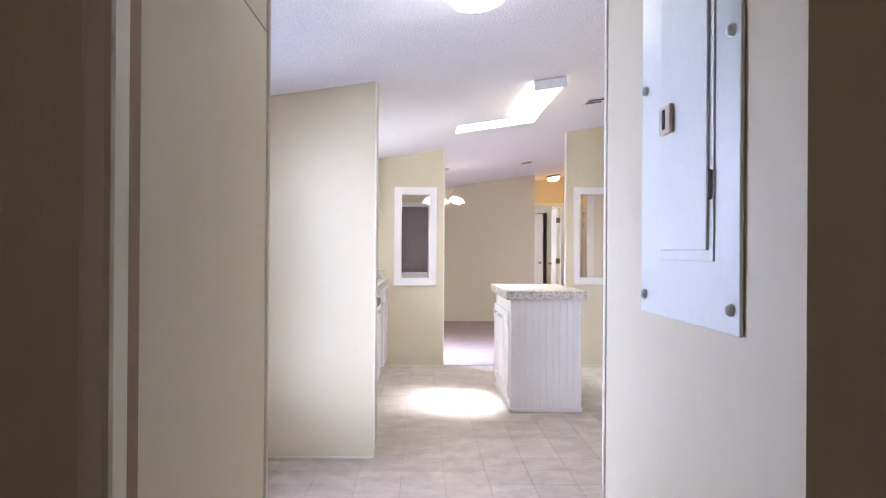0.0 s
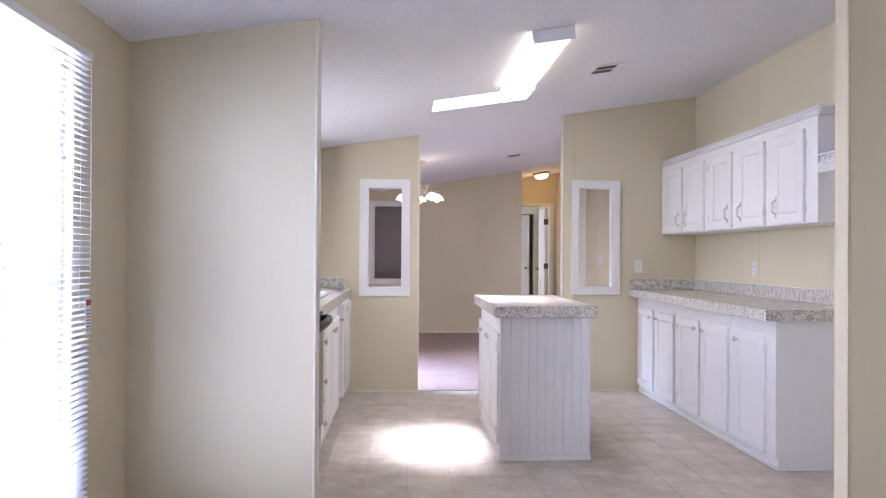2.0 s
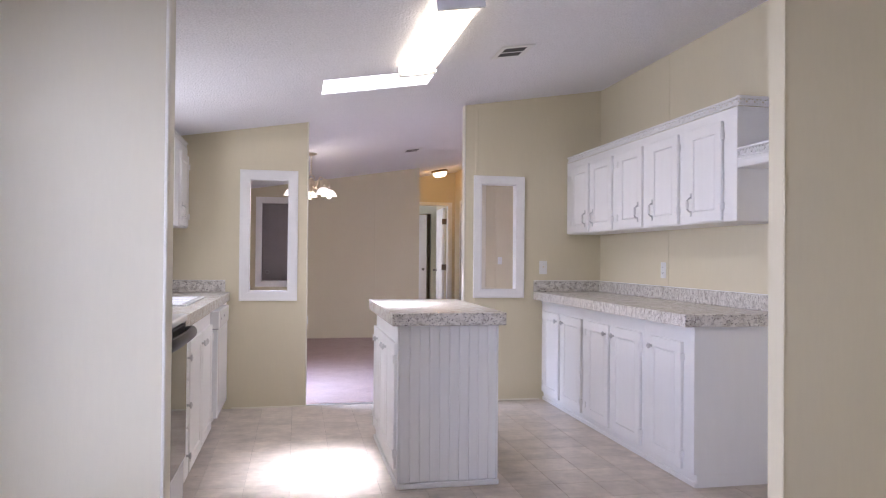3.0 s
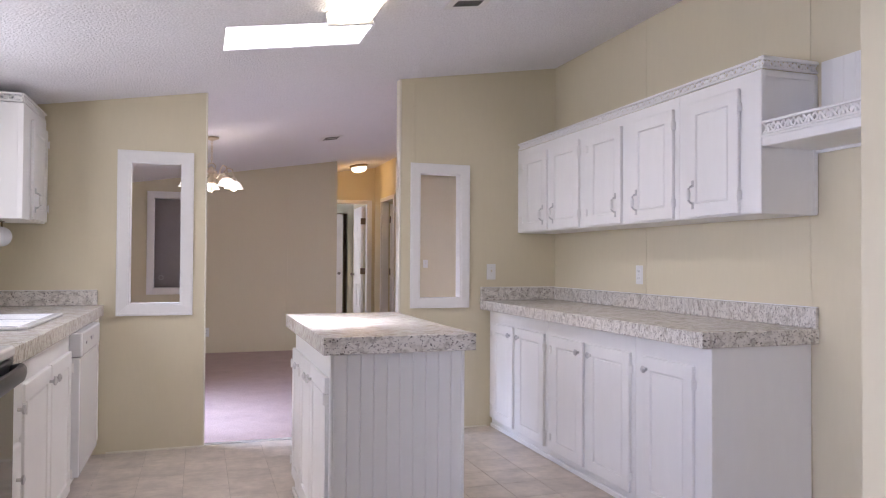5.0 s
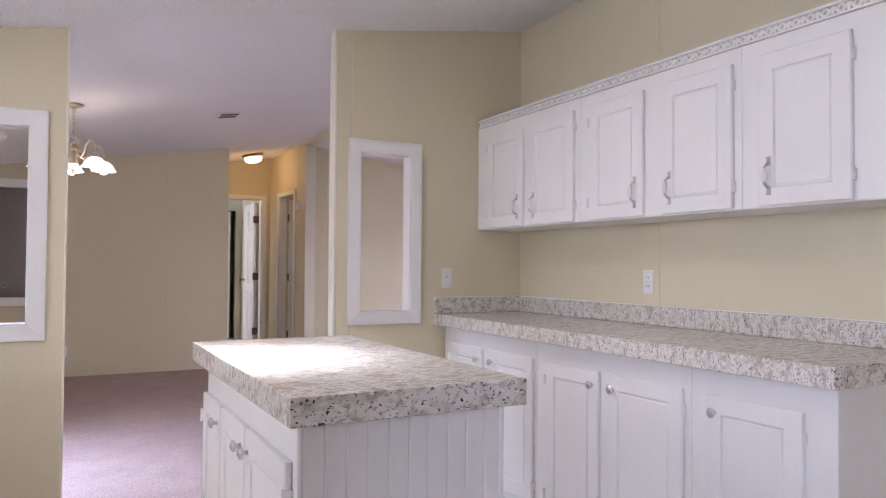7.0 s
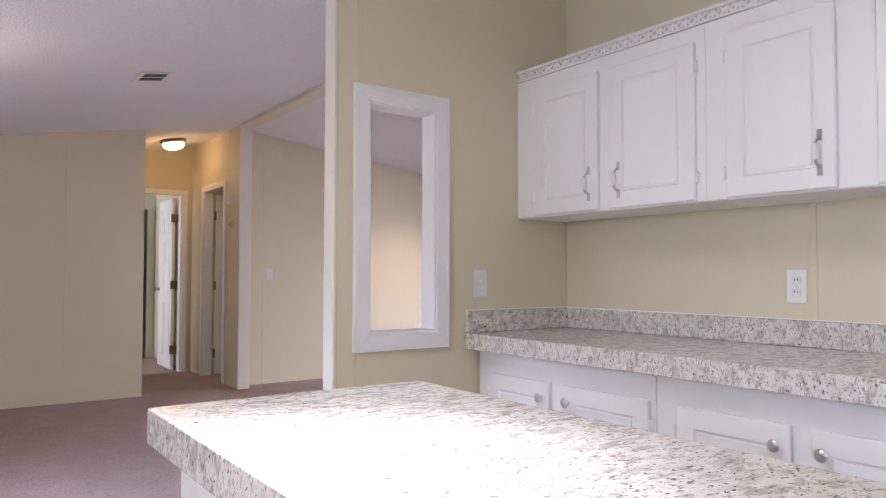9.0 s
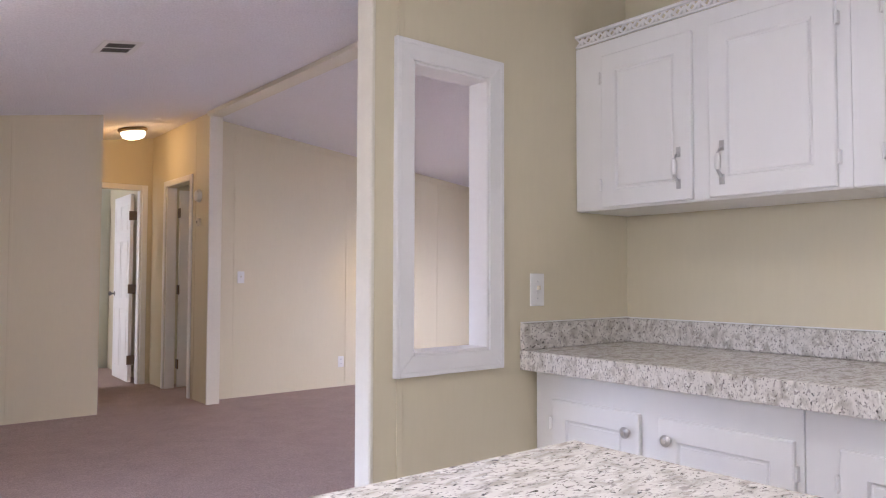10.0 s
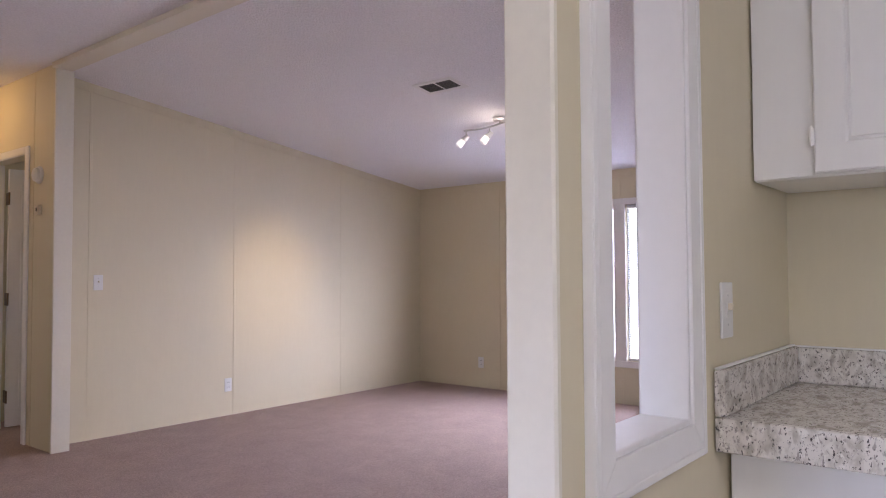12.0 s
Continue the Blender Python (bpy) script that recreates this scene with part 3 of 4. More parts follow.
part("caulk_bead", box(2.566, XK - 0.004, YK - 0.014, YK - 0.0032, 1.0062, 1.0105, 0.0015, 1), TRIM, wt, "white caulk bead")
part("caulk_bead", box(XK - 0.014, XK - 0.0032, 4.847, YK - 0.0145, 1.0042, 1.0085, 0.0015, 1), TRIM, wt, "white caulk bead")
part("backsplash", box(XK - 0.022, XK - 0.003, 4.845, YK - 0.024, 0.9145, 1.004, 0.003, 1), STONE, wt)
part("backsplash", box(2.564, XK - 0.003, YK - 0.0235, YK - 0.003, 0.9145, 1.006, 0.003, 1), STONE, wt)


def lattice(a0, a1, z0, z1, plane, out, axis, parent, name="lattice_trim"):
    """A pierced crown strip: rails with a row of small crossed bars and drop leaves between."""
    bm = bmesh.new()
    n = max(2, round((a1 - a0) / 0.052))
    step = (a1 - a0) / n

    def bar(p, q, w, d0, d1):
        (pa, pz), (qa, qz) = p, q
        da, dz = qa - pa, qz - pz
        ln = math.hypot(da, dz)
        na, nz = -dz / ln * w, da / ln * w
        vs = []
        for d in (plane + out * d0, plane + out * d1):
            for a, z in ((pa + na, pz + nz), (pa - na, pz - nz), (qa - na, qz - nz), (qa + na, qz + nz)):
                vs.append(bm.verts.new((d, a, z) if axis == "x" else (a, d, z)))
        for f in ((0, 1, 2, 3), (7, 6, 5, 4), (0, 4, 5, 1), (1, 5, 6, 2), (2, 6, 7, 3), (3, 7, 4, 0)):
            bm.faces.new([vs[i] for i in f])

    for i in range(n):
        a = a0 + i * step
        bar((a + 0.002, z0), (a + step / 2, z1 - 0.006), 0.0044, 0.001, 0.008)
        bar((a + step - 0.002, z0), (a + step / 2, z1 - 0.006), 0.0044, 0.001, 0.0075)
        bar((a, z1), (a + step * 0.28, z0 + 0.012), 0.0035, 0.0005, 0.007)
        bar((a + step, z1), (a + step * 0.72, z0 + 0.012), 0.0035, 0.0005, 0.0065)
        bar((a + step / 2, z0 + 0.002), (a + step / 2, z0 + 0.017), 0.0055, 0.001, 0.009)
    bmesh.ops.recalc_face_normals(bm, faces=list(bm.faces))
    part(name, bm, WHITE, parent, "white pierced lattice strip")
    for q0, q1, d in ((z0 - 0.008, z0 + 0.001, 0.012), (z1 - 0.001, z1 + 0.010, 0.017)):
        lo, hi = sorted((plane + out * 0.0, plane + out * d))
        part("crown_rail", box(lo, hi, a0 - 0.004, a1 + 0.004, q0, q1, 0.002, 1) if axis == "x" else box(a0 - 0.004, a1 + 0.004, lo, hi, q0, q1, 0.002, 1), WHITE, parent)


def upper_unit(y0, y1, doors, label, end=False):
    ob = thing("wall_cabinet", (3.02, (y0 + y1) / 2, 1.405), label, "cabinet", "wall cabinets over the worktop")
    part("body", box(2.87, XK - 0.004, y0 + 0.0005, y1 - 0.0005, 1.405, 2.015, 0.002, 1), WHITE, ob)
    part("face_frame", box(2.862, 2.8695, y0 + 0.0005, y1 - 0.0005, 1.408, 2.012, 0.001, 1), WHITE, ob)
    for a0, a1, at in doors:
        door_front(ob, 2.862, 0, a0, a1, 1.412, 1.955, -1, "x", WHITE, "pull", at)
    lattice(y0, y1, 2.026, 2.056, 2.876, -1, "x", ob)
    if end:
        lattice(2.87, XK - 0.01, 2.026, 2.056, y0 + 0.004, -1, "y", ob)
        for x0, x1, z0 in ((2.8625, 2.892, 1.408), (3.142, XK - 0.005, 1.408)):
            part("end_stile", box(x0, x1, y0 - 0.0035, y0, z0, 2.008, 0.001, 1), WHITE, ob)
        part("end_rail", box(2.8925, 3.1415, y0 - 0.0035, y0, 1.985, 2.008, 0.001, 1), WHITE, ob)
        part("crown_return", box(2.866, XK - 0.006, y0 - 0.008, y0 + 0.02, 2.066, 2.071, 0.001, 1), WHITE, ob)
    return ob


upper_unit(6.32, YK - 0.004, [(6.79, 7.145, "lo"), (6.355, 6.73, "hi")], "white two-door wall cabinet with lattice crown")
upper_unit(5.39, 6.32, [(5.886, 6.235, "lo"), (5.424, 5.775, "hi")], "white two-door wall cabinet with lattice crown")
upper_unit(4.85, 5.39, [(4.967, 5.309, "hi")], "white one-door wall cabinet with lattice crown", True)

sh = thing("fridge_shelf", (3.0, 4.5, 1.69), "white shelf with lattice front over the fridge alcove", "shelf")
part("board", box(2.876, XK - 0.004, 3.998, 4.846, 1.685, 1.705, 0.002, 1), WHITE, sh)
part("front_board", box(2.862, 2.8755, 3.998, 4.846, 1.685, 1.735, 0.003, 1), WHITE, sh)
lattice(4.002, 4.84, 1.745, 1.782, 2.876, -1, "x", sh)
part("moulding", box(2.855, 2.8615, 4.002, 4.842, 1.722, 1.734, 0.002, 1), WHITE, sh)
part("support_cleat", box(XK - 0.02, XK - 0.004, 3.998, 4.846, 1.672, 1.6845, 0.002, 1), WHITE, sh)
bp = thing("beadboard_back", (3.15, 4.5, 1.706), "white beadboard panel standing at the back of the shelf", "panel")
for i in range(14):
    y = 4.03 + i * 0.0565
    part("plank", box(XK - 0.014, XK - 0.004, y + 0.0002, y + 0.0563, 1.706, 2.062, 0.0014, 1), WHITE, bp)

# ---- island ----
isl = thing("kitchen_island", (1.38, 5.67, 0), "white beadboard island cabinet with doors on its side", "island")
part("body", box(1.114, 1.630, 5.145, 6.215, 0.0, 0.855, 0.002, 1), WHITE, isl)
n = 10
w = (1.642 - 1.118) / n
for i in range(n):
    part("plank", box(1.118 + i * w + 0.0003, 1.118 + (i + 1) * w - 0.0003, 5.134, 5.1445, 0.03, 0.854, 0.0024, 1), WHITE, isl)
part("corner_post", box(1.106, 1.118, 5.130, 5.16, 0.0, 0.854, 0.003, 1), WHITE, isl)
part("corner_post", box(1.632, 1.645, 5.128, 5.16, 0.0, 0.854, 0.003, 1), WHITE, isl)
part("shoe_strip", box(1.108, 1.65, 5.122, 5.132, 0.0, 0.03, 0.004, 1), WHITE, isl)
part("shoe_strip", box(1.100, 1.1135, 5.132, 6.215, 0.0, 0.026, 0.004, 1), WHITE, isl)
door_front(isl, 1.114, 0, 5.19, 5.575, 0.09, 0.745, -1, "x", WHITE, "knob", "hi")
door_front(isl, 1.114, 0, 5.59, 5.90, 0.09, 0.745, -1, "x", WHITE, "knob", "lo")
door_front(isl, 1.114, 0, 5.915, 6.20, 0.09, 0.745, -1, "x", WHITE, "knob", "lo")
it = thing("island_top", (1.37, 5.66, 0.855), "speckled cream laminate top on the island", "worktop")
part("slab", box(1.078, 1.658, 5.072, 6.262, 0.857, 0.914, 0.003, 2), STONE, it)
for b in ((1.068, 1.668, 5.062, 5.090), (1.068, 1.668, 6.246, 6.272)):
    part("edge_band", box(*b, 0.848, 0.9135, 0.003, 2), STONE, it)
for b in ((1.068, 1.096, 5.0905, 6.2455), (1.640, 1.668, 5.0905, 6.2455)):
    part("edge_band", box(*b, 0.848, 0.9132, 0.003, 2), STONE, it)

# ---- range side of the kitchen ----
FX = 0.056


def left_unit(y0, y1, name, label, doors=(), drawers=()):
    ob = thing(name, (-0.3, (y0 + y1) / 2, 0), label, "cabinet", "base cabinets along the window wall")
    part("body", box(XL + 0.004, FX, y0 + 0.001, y1 - 0.001, 0.09, 0.862, 0.002, 1), WHITE, ob)
    part("kick_board", box(XL + 0.004, FX - 0.05, y0 + 0.001, y1 - 0.001, 0, 0.0895), WHITE, ob)
    for a0, a1, at in doors:
        door_front(ob, FX, 0, a0, a1, 0.11, 0.765, 1, "x", WHITE, "knob", at)
    for a0, a1, z0, z1 in drawers:
        d = part("drawer", box(FX + 0.001, FX + 0.019, a0, a1, z0, z1, 0.004, 1), WHITE, ob)
        part("knob", lathe([(0.006, 0), (0.006, 0.012), (0.016, 0.017), (0.016, 0.023), (0.0, 0.028)], (FX + 0.019, (a0 + a1) / 2, (z0 + z1) / 2), "x", 14), CHROME, d, "brushed nickel round knob", True)
    return ob


left_unit(4.06, 4.24, "base_cabinet", "narrow white base cabinet between the partition and the range", doors=[(4.08, 4.22, "hi")])
left_unit(5.04, 5.20, "drawer_cabinet", "narrow white drawer cabinet beside the range", drawers=[(5.055, 5.185, 0.60, 0.80), (5.055, 5.185, 0.36, 0.58), (5.055, 5.185, 0.11, 0.34)])
left_unit(5.20, 6.205, "sink_cabinet", "white two-door sink base cabinet", doors=[(5.235, 5.69, "hi"), (5.71, 6.17, "lo")])
left_unit(6.85, 7.275, "base_cabinet", "white filler cabinet against the partition")

lw = thing("worktop", (-0.25, 6.3, 0.862), "speckled laminate worktop along the window wall", "worktop")
part("slab", box(XL + 0.003, 0.07, 5.04, 5.66, 0.864, 0.914, 0.003, 1), STONE, lw)
part("slab", box(XL + 0.003, -0.50, 5.66, 6.40, 0.864, 0.914, 0.002, 1), STONE, lw)
part("slab", box(-0.02, 0.07, 5.66, 6.40, 0.864, 0.914, 0.002, 1), STONE, lw)
part("slab", box(XL + 0.003, 0.07, 6.40, YK - 0.004, 0.864, 0.914, 0.003, 1), STONE, lw)
part("front_edge", box(0.050, 0.080, 5.04, YK - 0.004, 0.848, 0.9135, 0.003, 2), STONE, lw)
part("backsplash", box(XL + 0.003, 0.045, YK - 0.0235, YK - 0.003, 0.9145, 1.004, 0.003, 1), STONE, lw)
part("caulk_bead", box(XL + 0.003, 0.044, YK - 0.014, YK - 0.0032, 1.0042, 1.0085, 0.0015, 1), TRIM, lw, "white caulk bead")
part("backsplash", box(XL + 0.003, XL + 0.022, 5.04, YK - 0.024, 0.9145, 1.004, 0.003, 1), STONE, lw)
lw2 = thing("worktop", (-0.25, 4.3, 0.862), "short speckled laminate worktop beside the range", "worktop")
part("slab", box(XL + 0.003, 0.06, 4.06, 4.24, 0.864, 0.914, 0.003, 1), STONE, lw2)

sk = thing("sink", (-0.26, 6.03, 0.75), "white enamel double-bowl sink set into the worktop", "sink")
for y0, y1 in ((5.68, 6.02), (6.05, 6.38)):
    bm = bmesh.new()
    add_box(bm, -0.47, -0.05, y0, y1, 0.760, 0.770)
    add_box(bm, -0.48, -0.47, y0, y1, 0.760, 0.920)
    add_box(bm, -0.05, -0.04, y0, y1, 0.760, 0.920)
    add_box(bm, -0.47, -0.05, y0, y0 + 0.01, 0.770, 0.920)
    add_box(bm, -0.47, -0.05, y1 - 0.01, y1, 0.770, 0.920)
    part("bowl", bm, ENAMEL, sk)
for b in ((-0.515, -0.478, 5.645, 6.415), (-0.042, -0.005, 5.645, 6.415), (-0.478, -0.042, 5.645, 5.685), (-0.478, -0.042, 6.375, 6.415), (-0.478, -0.042, 6.015, 6.055)):
    part("rim", box(*b, 0.915, 0.928, 0.004, 2), ENAMEL, sk)

dw = thing("dishwasher", (-0.2, 6.53, 0), "white dishwasher with a control strip beside the sink cabinet", "dishwasher")
part("body", box(XL + 0.05, 0.0515, 6.21, 6.845, 0.14, 0.845, 0.002, 1), ENAMEL, dw)
part("front", box(0.052, 0.104, 6.215, 6.84, 0.16, 0.725, 0.006, 2), ENAMEL, dw)
part("control_strip", box(0.052, 0.112, 6.215, 6.84, 0.73, 0.845, 0.008, 2), ENAMEL, dw)
part("latch", box(0.112, 0.118, 6.49, 6.57, 0.785, 0.805, 0.003, 1), GREYPRINT, dw)
part("button", box(0.112, 0.116, 6.33, 6.36, 0.78, 0.795, 0.002, 1), GREYPRINT, dw)
part("kick_plate", box(-0.02, 0.0, 6.215, 6.84, 0.0, 0.139, 0.003, 1), WHITE, dw)

rg = thing("range_cooker", (-0.25, 4.640, 0), "white electric range with black glass oven door and coil burners", "range")
part("body", box(XL + 0.01, 0.045, 4.252, 5.032, 0.0, 0.885, 0.004, 1), ENAMEL, rg)
part("cooktop", box(XL + 0.01, 0.085, 4.246, 5.036, 0.886, 0.922, 0.010, 3), ENAMEL, rg)
od = part("oven_door", box(0.046, 0.080, 4.262, 5.022, 0.245, 0.878, 0.006, 2), BLACK, rg, "black oven door")
part("window", box(0.0805, 0.087, 4.272, 5.012, 0.255, 0.835, 0.002, 1), BLACKGLASS, od, "black glass oven window")
pts = [(0.082, 4.280, 0.842), (0.115, 4.310, 0.848), (0.135, 4.420, 0.852), (0.142, 4.640, 0.854), (0.135, 4.860, 0.852), (0.115, 4.970, 0.848), (0.082, 5.000, 0.842)]
hb = tube(pts, 0.017, 10)
bmesh.ops.scale(hb, vec=(1, 1, 1.5), space=Matrix.Translation((0, 0, -0.850)), verts=list(hb.verts))
part("handle", hb, BLACK, od, "black bowed bar handle", True)
part("storage_drawer", box(0.046, 0.078, 4.262, 5.022, 0.03, 0.235, 0.006, 2), ENAMEL, rg, "white storage drawer")
part("backguard", box(XL + 0.005, XL + 0.08, 4.252, 5.032, 0.923, 1.10, 0.012, 2), ENAMEL, rg)
for cx, cy, r in ((-0.10, 4.460, 0.10), (-0.10, 4.840, 0.075), (-0.38, 4.460, 0.075), (-0.38, 4.840, 0.10)):
    pan = part("drip_pan", lathe([(r + 0.02, 0.9225), (r + 0.02, 0.927), (r, 0.926), (r * 0.3, 0.923), (0.0, 0.9228)], (cx, cy, 0), "z", 24), CHROME, rg, "chrome drip pan", True)
    coil = [(cx + (0.02 + (r - 0.02) * k / 72) * math.cos(k * 0.35), cy + (0.02 + (r - 0.02) * k / 72) * math.sin(k * 0.35), 0.935) for k in range(73)]
    part("coil_burner", tube(coil, 0.005, 6), BLACK, pan, "black spiral heating coil", True)

ul = thing("wall_cabinet", (-0.43, 7.0, 1.405), "white wall cabinet with lattice crown on the window wall", "cabinet", "wall cabinets on the window wall")
part("body", box(XL + 0.003, -0.248, 6.70, YK - 0.004, 1.405, 2.015, 0.002, 1), WHITE, ul)
door_front(ul, -0.248, 0, 6.86, 7.235, 1.412, 1.955, 1, "x", WHITE, "pull", "lo")
lattice(6.70, YK - 0.006, 2.026, 2.056, -0.261, 1, "x", ul)
lattice(XL + 0.006, -0.253, 2.026, 2.056, 6.704, -1, "y", ul)
part("end_stile", box(-0.276, -0.2485, 6.6965, 6.6998, 1.408, 2.008, 0.001, 1), WHITE, ul)

PTX, PTZ = -0.415, 1.318
pt = thing("paper_towel_holder", (-0.40, 6.87, 1.31), "white paper towel roll on a holder under the wall cabinet", "paper towel")
part("roll", lathe([(0.020, -0.13), (0.055, -0.13), (0.055, 0.13), (0.020, 0.13)], (PTX, 6.88, PTZ), "y", 28), PAPER, pt, "white paper towel roll", True)
part("core", lathe([(0.0, -0.131), (0.019, -0.131), (0.019, 0.131), (0.0, 0.131)], (PTX, 6.88, PTZ), "y", 16), SLOT, pt)
part("bracket", tube([(PTX, 7.012, PTZ), (PTX, 7.022, PTZ + 0.02), (PTX, 7.02, 1.399)], 0.005, 6), DARKMETAL, pt)
part("bracket", tube([(PTX, 6.748, PTZ), (PTX, 6.738, PTZ + 0.02), (PTX, 6.74, 1.399)], 0.004, 6), DARKMETAL, pt)
part("mount", box(PTX - 0.012, PTX + 0.012, 6.73, 7.03, 1.3985, 1.4045, 0.002, 1), DARKMETAL, pt)

# ---- electric panel ----
ep = thing("electric_panel", (0.82, 0.86, 1.1), "pale grey steel electric panel with a closed door on the wall", "electric panel")
X = 0.836
part("cover", box(X - 0.012, X - 0.0065, 0.634, 1.028, 1.105, 1.86, 0.0026, 3), PANELGREY, ep, rounded=True)
part("raised_lip", box(X - 0.0145, X - 0.0118, 0.710, 0.921, 1.197, 1.805, 0.0012, 2), PANELGREY, ep)
pd = part("door", box(X - 0.0185, X - 0.0143, 0.724, 0.909, 1.212, 1.79, 0.002, 2), PANELGREY, ep)
part("latch", box(X - 0.026, X - 0.018, 0.848, 0.898, 1.392, 1.437, 0.003, 2), IVORY, pd, "ivory plastic slide latch")
part("latch_slot", box(X - 0.0275, X - 0.0255, 0.868, 0.878, 1.400, 1.430), SLOT, pd)
for z in (1.30, 1.70):
    part("hinge", box(X - 0.020, X - 0.0126, 0.714, 0.722, z - 0.02, z + 0.02, 0.001, 1), GREYPRINT, pd)
for y in (0.656, 1.001):
    for z in (1.137, 1.488, 1.83):
        part("screw", lathe([(0.0, -0.0215), (0.006, -0.0195), (0.0085, -0.0155), (0.0085, -0.0122)], (X, y, z), "x", 12), PANELGREY, ep, rounded=True)


# ---- switches and outlets ----
def plate(name, c, axis, out, label, kind_of):
    """A wall plate at c, on a wall whose normal is out along the axis."""
    ob = thing(name, c, label, name.replace("_", " "))
    x, y, z = c

    def b(a0, a1, z0, z1, d0, d1, bev=0.0):
        lo, hi = sorted((out * d0, out * d1))
        return box(x + lo, x + hi, y + a0, y + a1, z + z0, z + z1, bev, 1) if axis == "x" else box(x + a0, x + a1, y + lo, y + hi, z + z0, z + z1, bev, 1)

    part("plate", b(-0.035, 0.035, -0.057, 0.057, 0.0005, 0.006, 0.002), PLASTIC, ob)
    if kind_of == "switch":
        part("collar", b(-0.008, 0.008, -0.016, 0.016, 0.006, 0.008, 0.001), PLASTIC, ob)
        part("toggle", b(-0.004, 0.004, 0.0, 0.014, 0.007, 0.018, 0.001), IVORY, ob)
        for s in (-0.03, 0.03):
            part("screw", b(-0.0025, 0.0025, s - 0.0025, s + 0.0025, 0.006, 0.0075, 0.001), CHROME, ob)
    else:
        for s in (-0.021, 0.021):
            part("socket", b(-0.015, 0.015, s - 0.014, s + 0.014, 0.006, 0.008, 0.003), IVORY if kind_of == "ivory" else PLASTIC, ob)
            for a in (-0.006, 0.006):
                part("slot", b(a - 0.0012, a + 0.0012, s - 0.003, s + 0.006, 0.0078, 0.0085), SLOT, ob)
        part("screw", b(-0.0025, 0.0025, -0.0025, 0.0025, 0.006, 0.0075, 0.001), CHROME, ob)
    return ob


plate("light_switch", (2.65, YK, 1.12), "y", -1, "white toggle light switch on the cream partition", "switch")
plate("wall_outlet", (XK, 6.18, 1.12), "x", -1, "white double outlet above the worktop backsplash", "outlet")
plate("light_switch", (3.665, YL, 1.155), "y", -1, "white toggle light switch on the living room wall", "switch")
plate("wall_outlet", (4.79, YL, 0.265), "y", -1, "white double outlet low on the living room wall", "outlet")
plate("wall_outlet", (XF, 11.29, 0.27), "x", -1, "white double outlet low beside the living room window", "outlet")
plate("wall_outlet", (XL, 3.55, 0.27), "x", 1, "white double outlet low beside the breakfast window", "outlet")
plate("wall_outlet", (0.72, YD, 0.27), "y", -1, "white double outlet low on the dining wall", "outlet")
sd = thing("smoke_detector", (XM0, 12.19, 1.92), "round white smoke detector on the hallway wall", "smoke detector")
part("base", lathe([(0.062, -0.0005), (0.062, -0.012), (0.058, -0.018), (0.0, -0.018)], (XM0, 12.19, 1.92), "x", 24), PLASTIC, sd, rounded=True)
part("cap", lathe([(0.052, -0.018), (0.048, -0.038), (0.030, -0.046), (0.0, -0.047)], (XM0, 12.19, 1.92), "x", 24), PLASTIC, sd, rounded=True)
th = thing("thermostat", (XM0, 12.18, 1.67), "small ivory thermostat on the hallway wall", "thermostat")
part("case", box(XM0 - 0.028, XM0 - 0.0005, 12.145, 12.215, 1.635, 1.705, 0.005, 2), IVORY, th)
part("dial", box(XM0 - 0.031, XM0 - 0.0282, 12.165, 12.180, 1.66, 1.685, 0.001, 1), SLOT, th)


# ---- ceiling fixtures ----
def tilt_at(x):
    return math.degrees(math.atan(0.155)) if x < 3.27 else -math.degrees(math.atan(0.123))


def on_ceiling(ob, x, y):
    """Hangs a thing built round the origin, z down from 0, under the sloping ceiling."""
    ob.matrix_basis = pose(x, y, ceil_z(x) - 0.001, 0, -tilt_at(x), 0)
    return ob


def vent(x, y, w, l, label, turn=0):
    ob = thing("ceiling_vent", (0, 0, 0), label, "ceiling vent")
    for b in ((-w / 2, -w / 2 + 0.036, -l / 2, l / 2), (w / 2 - 0.036, w / 2, -l / 2, l / 2), (-w / 2 + 0.036, w / 2 - 0.036, -l / 2, -l / 2 + 0.036), (-w / 2 + 0.036, w / 2 - 0.036, l / 2 - 0.036, l / 2)):
        part("frame", box(*b, -0.006, 0, 0.002, 1), TRIM, ob)
    # flat dark sheet painted for the shade up inside the duct
    part("backing", box(-w / 2 + 0.036, w / 2 - 0.036, -l / 2 + 0.036, l / 2 - 0.036, -0.0035, -0.0005), SLOT, ob)
    n = 10
    for k in range(n):
        x0 = -w / 2 + 0.036 + (w - 0.072) * (k + 0.4) / n
        part("slat", box(x0, x0 + 0.0035, -l / 2 + 0.036, l / 2 - 0.036, -0.0052, -0.0036), GREYVENT, ob)
    part("divider", box(-w / 2 + 0.036, w / 2 - 0.036, -0.006, 0.006, -0.0058, -0.0036), TRIM, ob)
    return on_ceiling(ob, x, y)


vent(1.86, 5.63, 0.21, 0.26, "white louvred ceiling vent over the kitchen")
vent(1.91, 9.82, 0.22, 0.27, "white louvred ceiling vent over the dining room")
vent(4.86, 9.83, 0.20, 0.34, "white louvred ceiling vent over the living room")

fl = thing("fluorescent_light", (0, 0, 0), "long white fluorescent ceiling light with lit acrylic wrap lens", "ceiling light")
part("tray", box(-0.075, 0.075, -0.605, 0.605, -0.013, 0, 0.004, 1), ENAMEL, fl)
bm = bmesh.new()
prof = [(-0.104, -0.014), (-0.108, -0.032), (-0.100, -0.050), (-0.066, -0.059), (0.0, -0.062), (0.066, -0.059), (0.100, -0.050), (0.108, -0.032), (0.104, -0.014)]
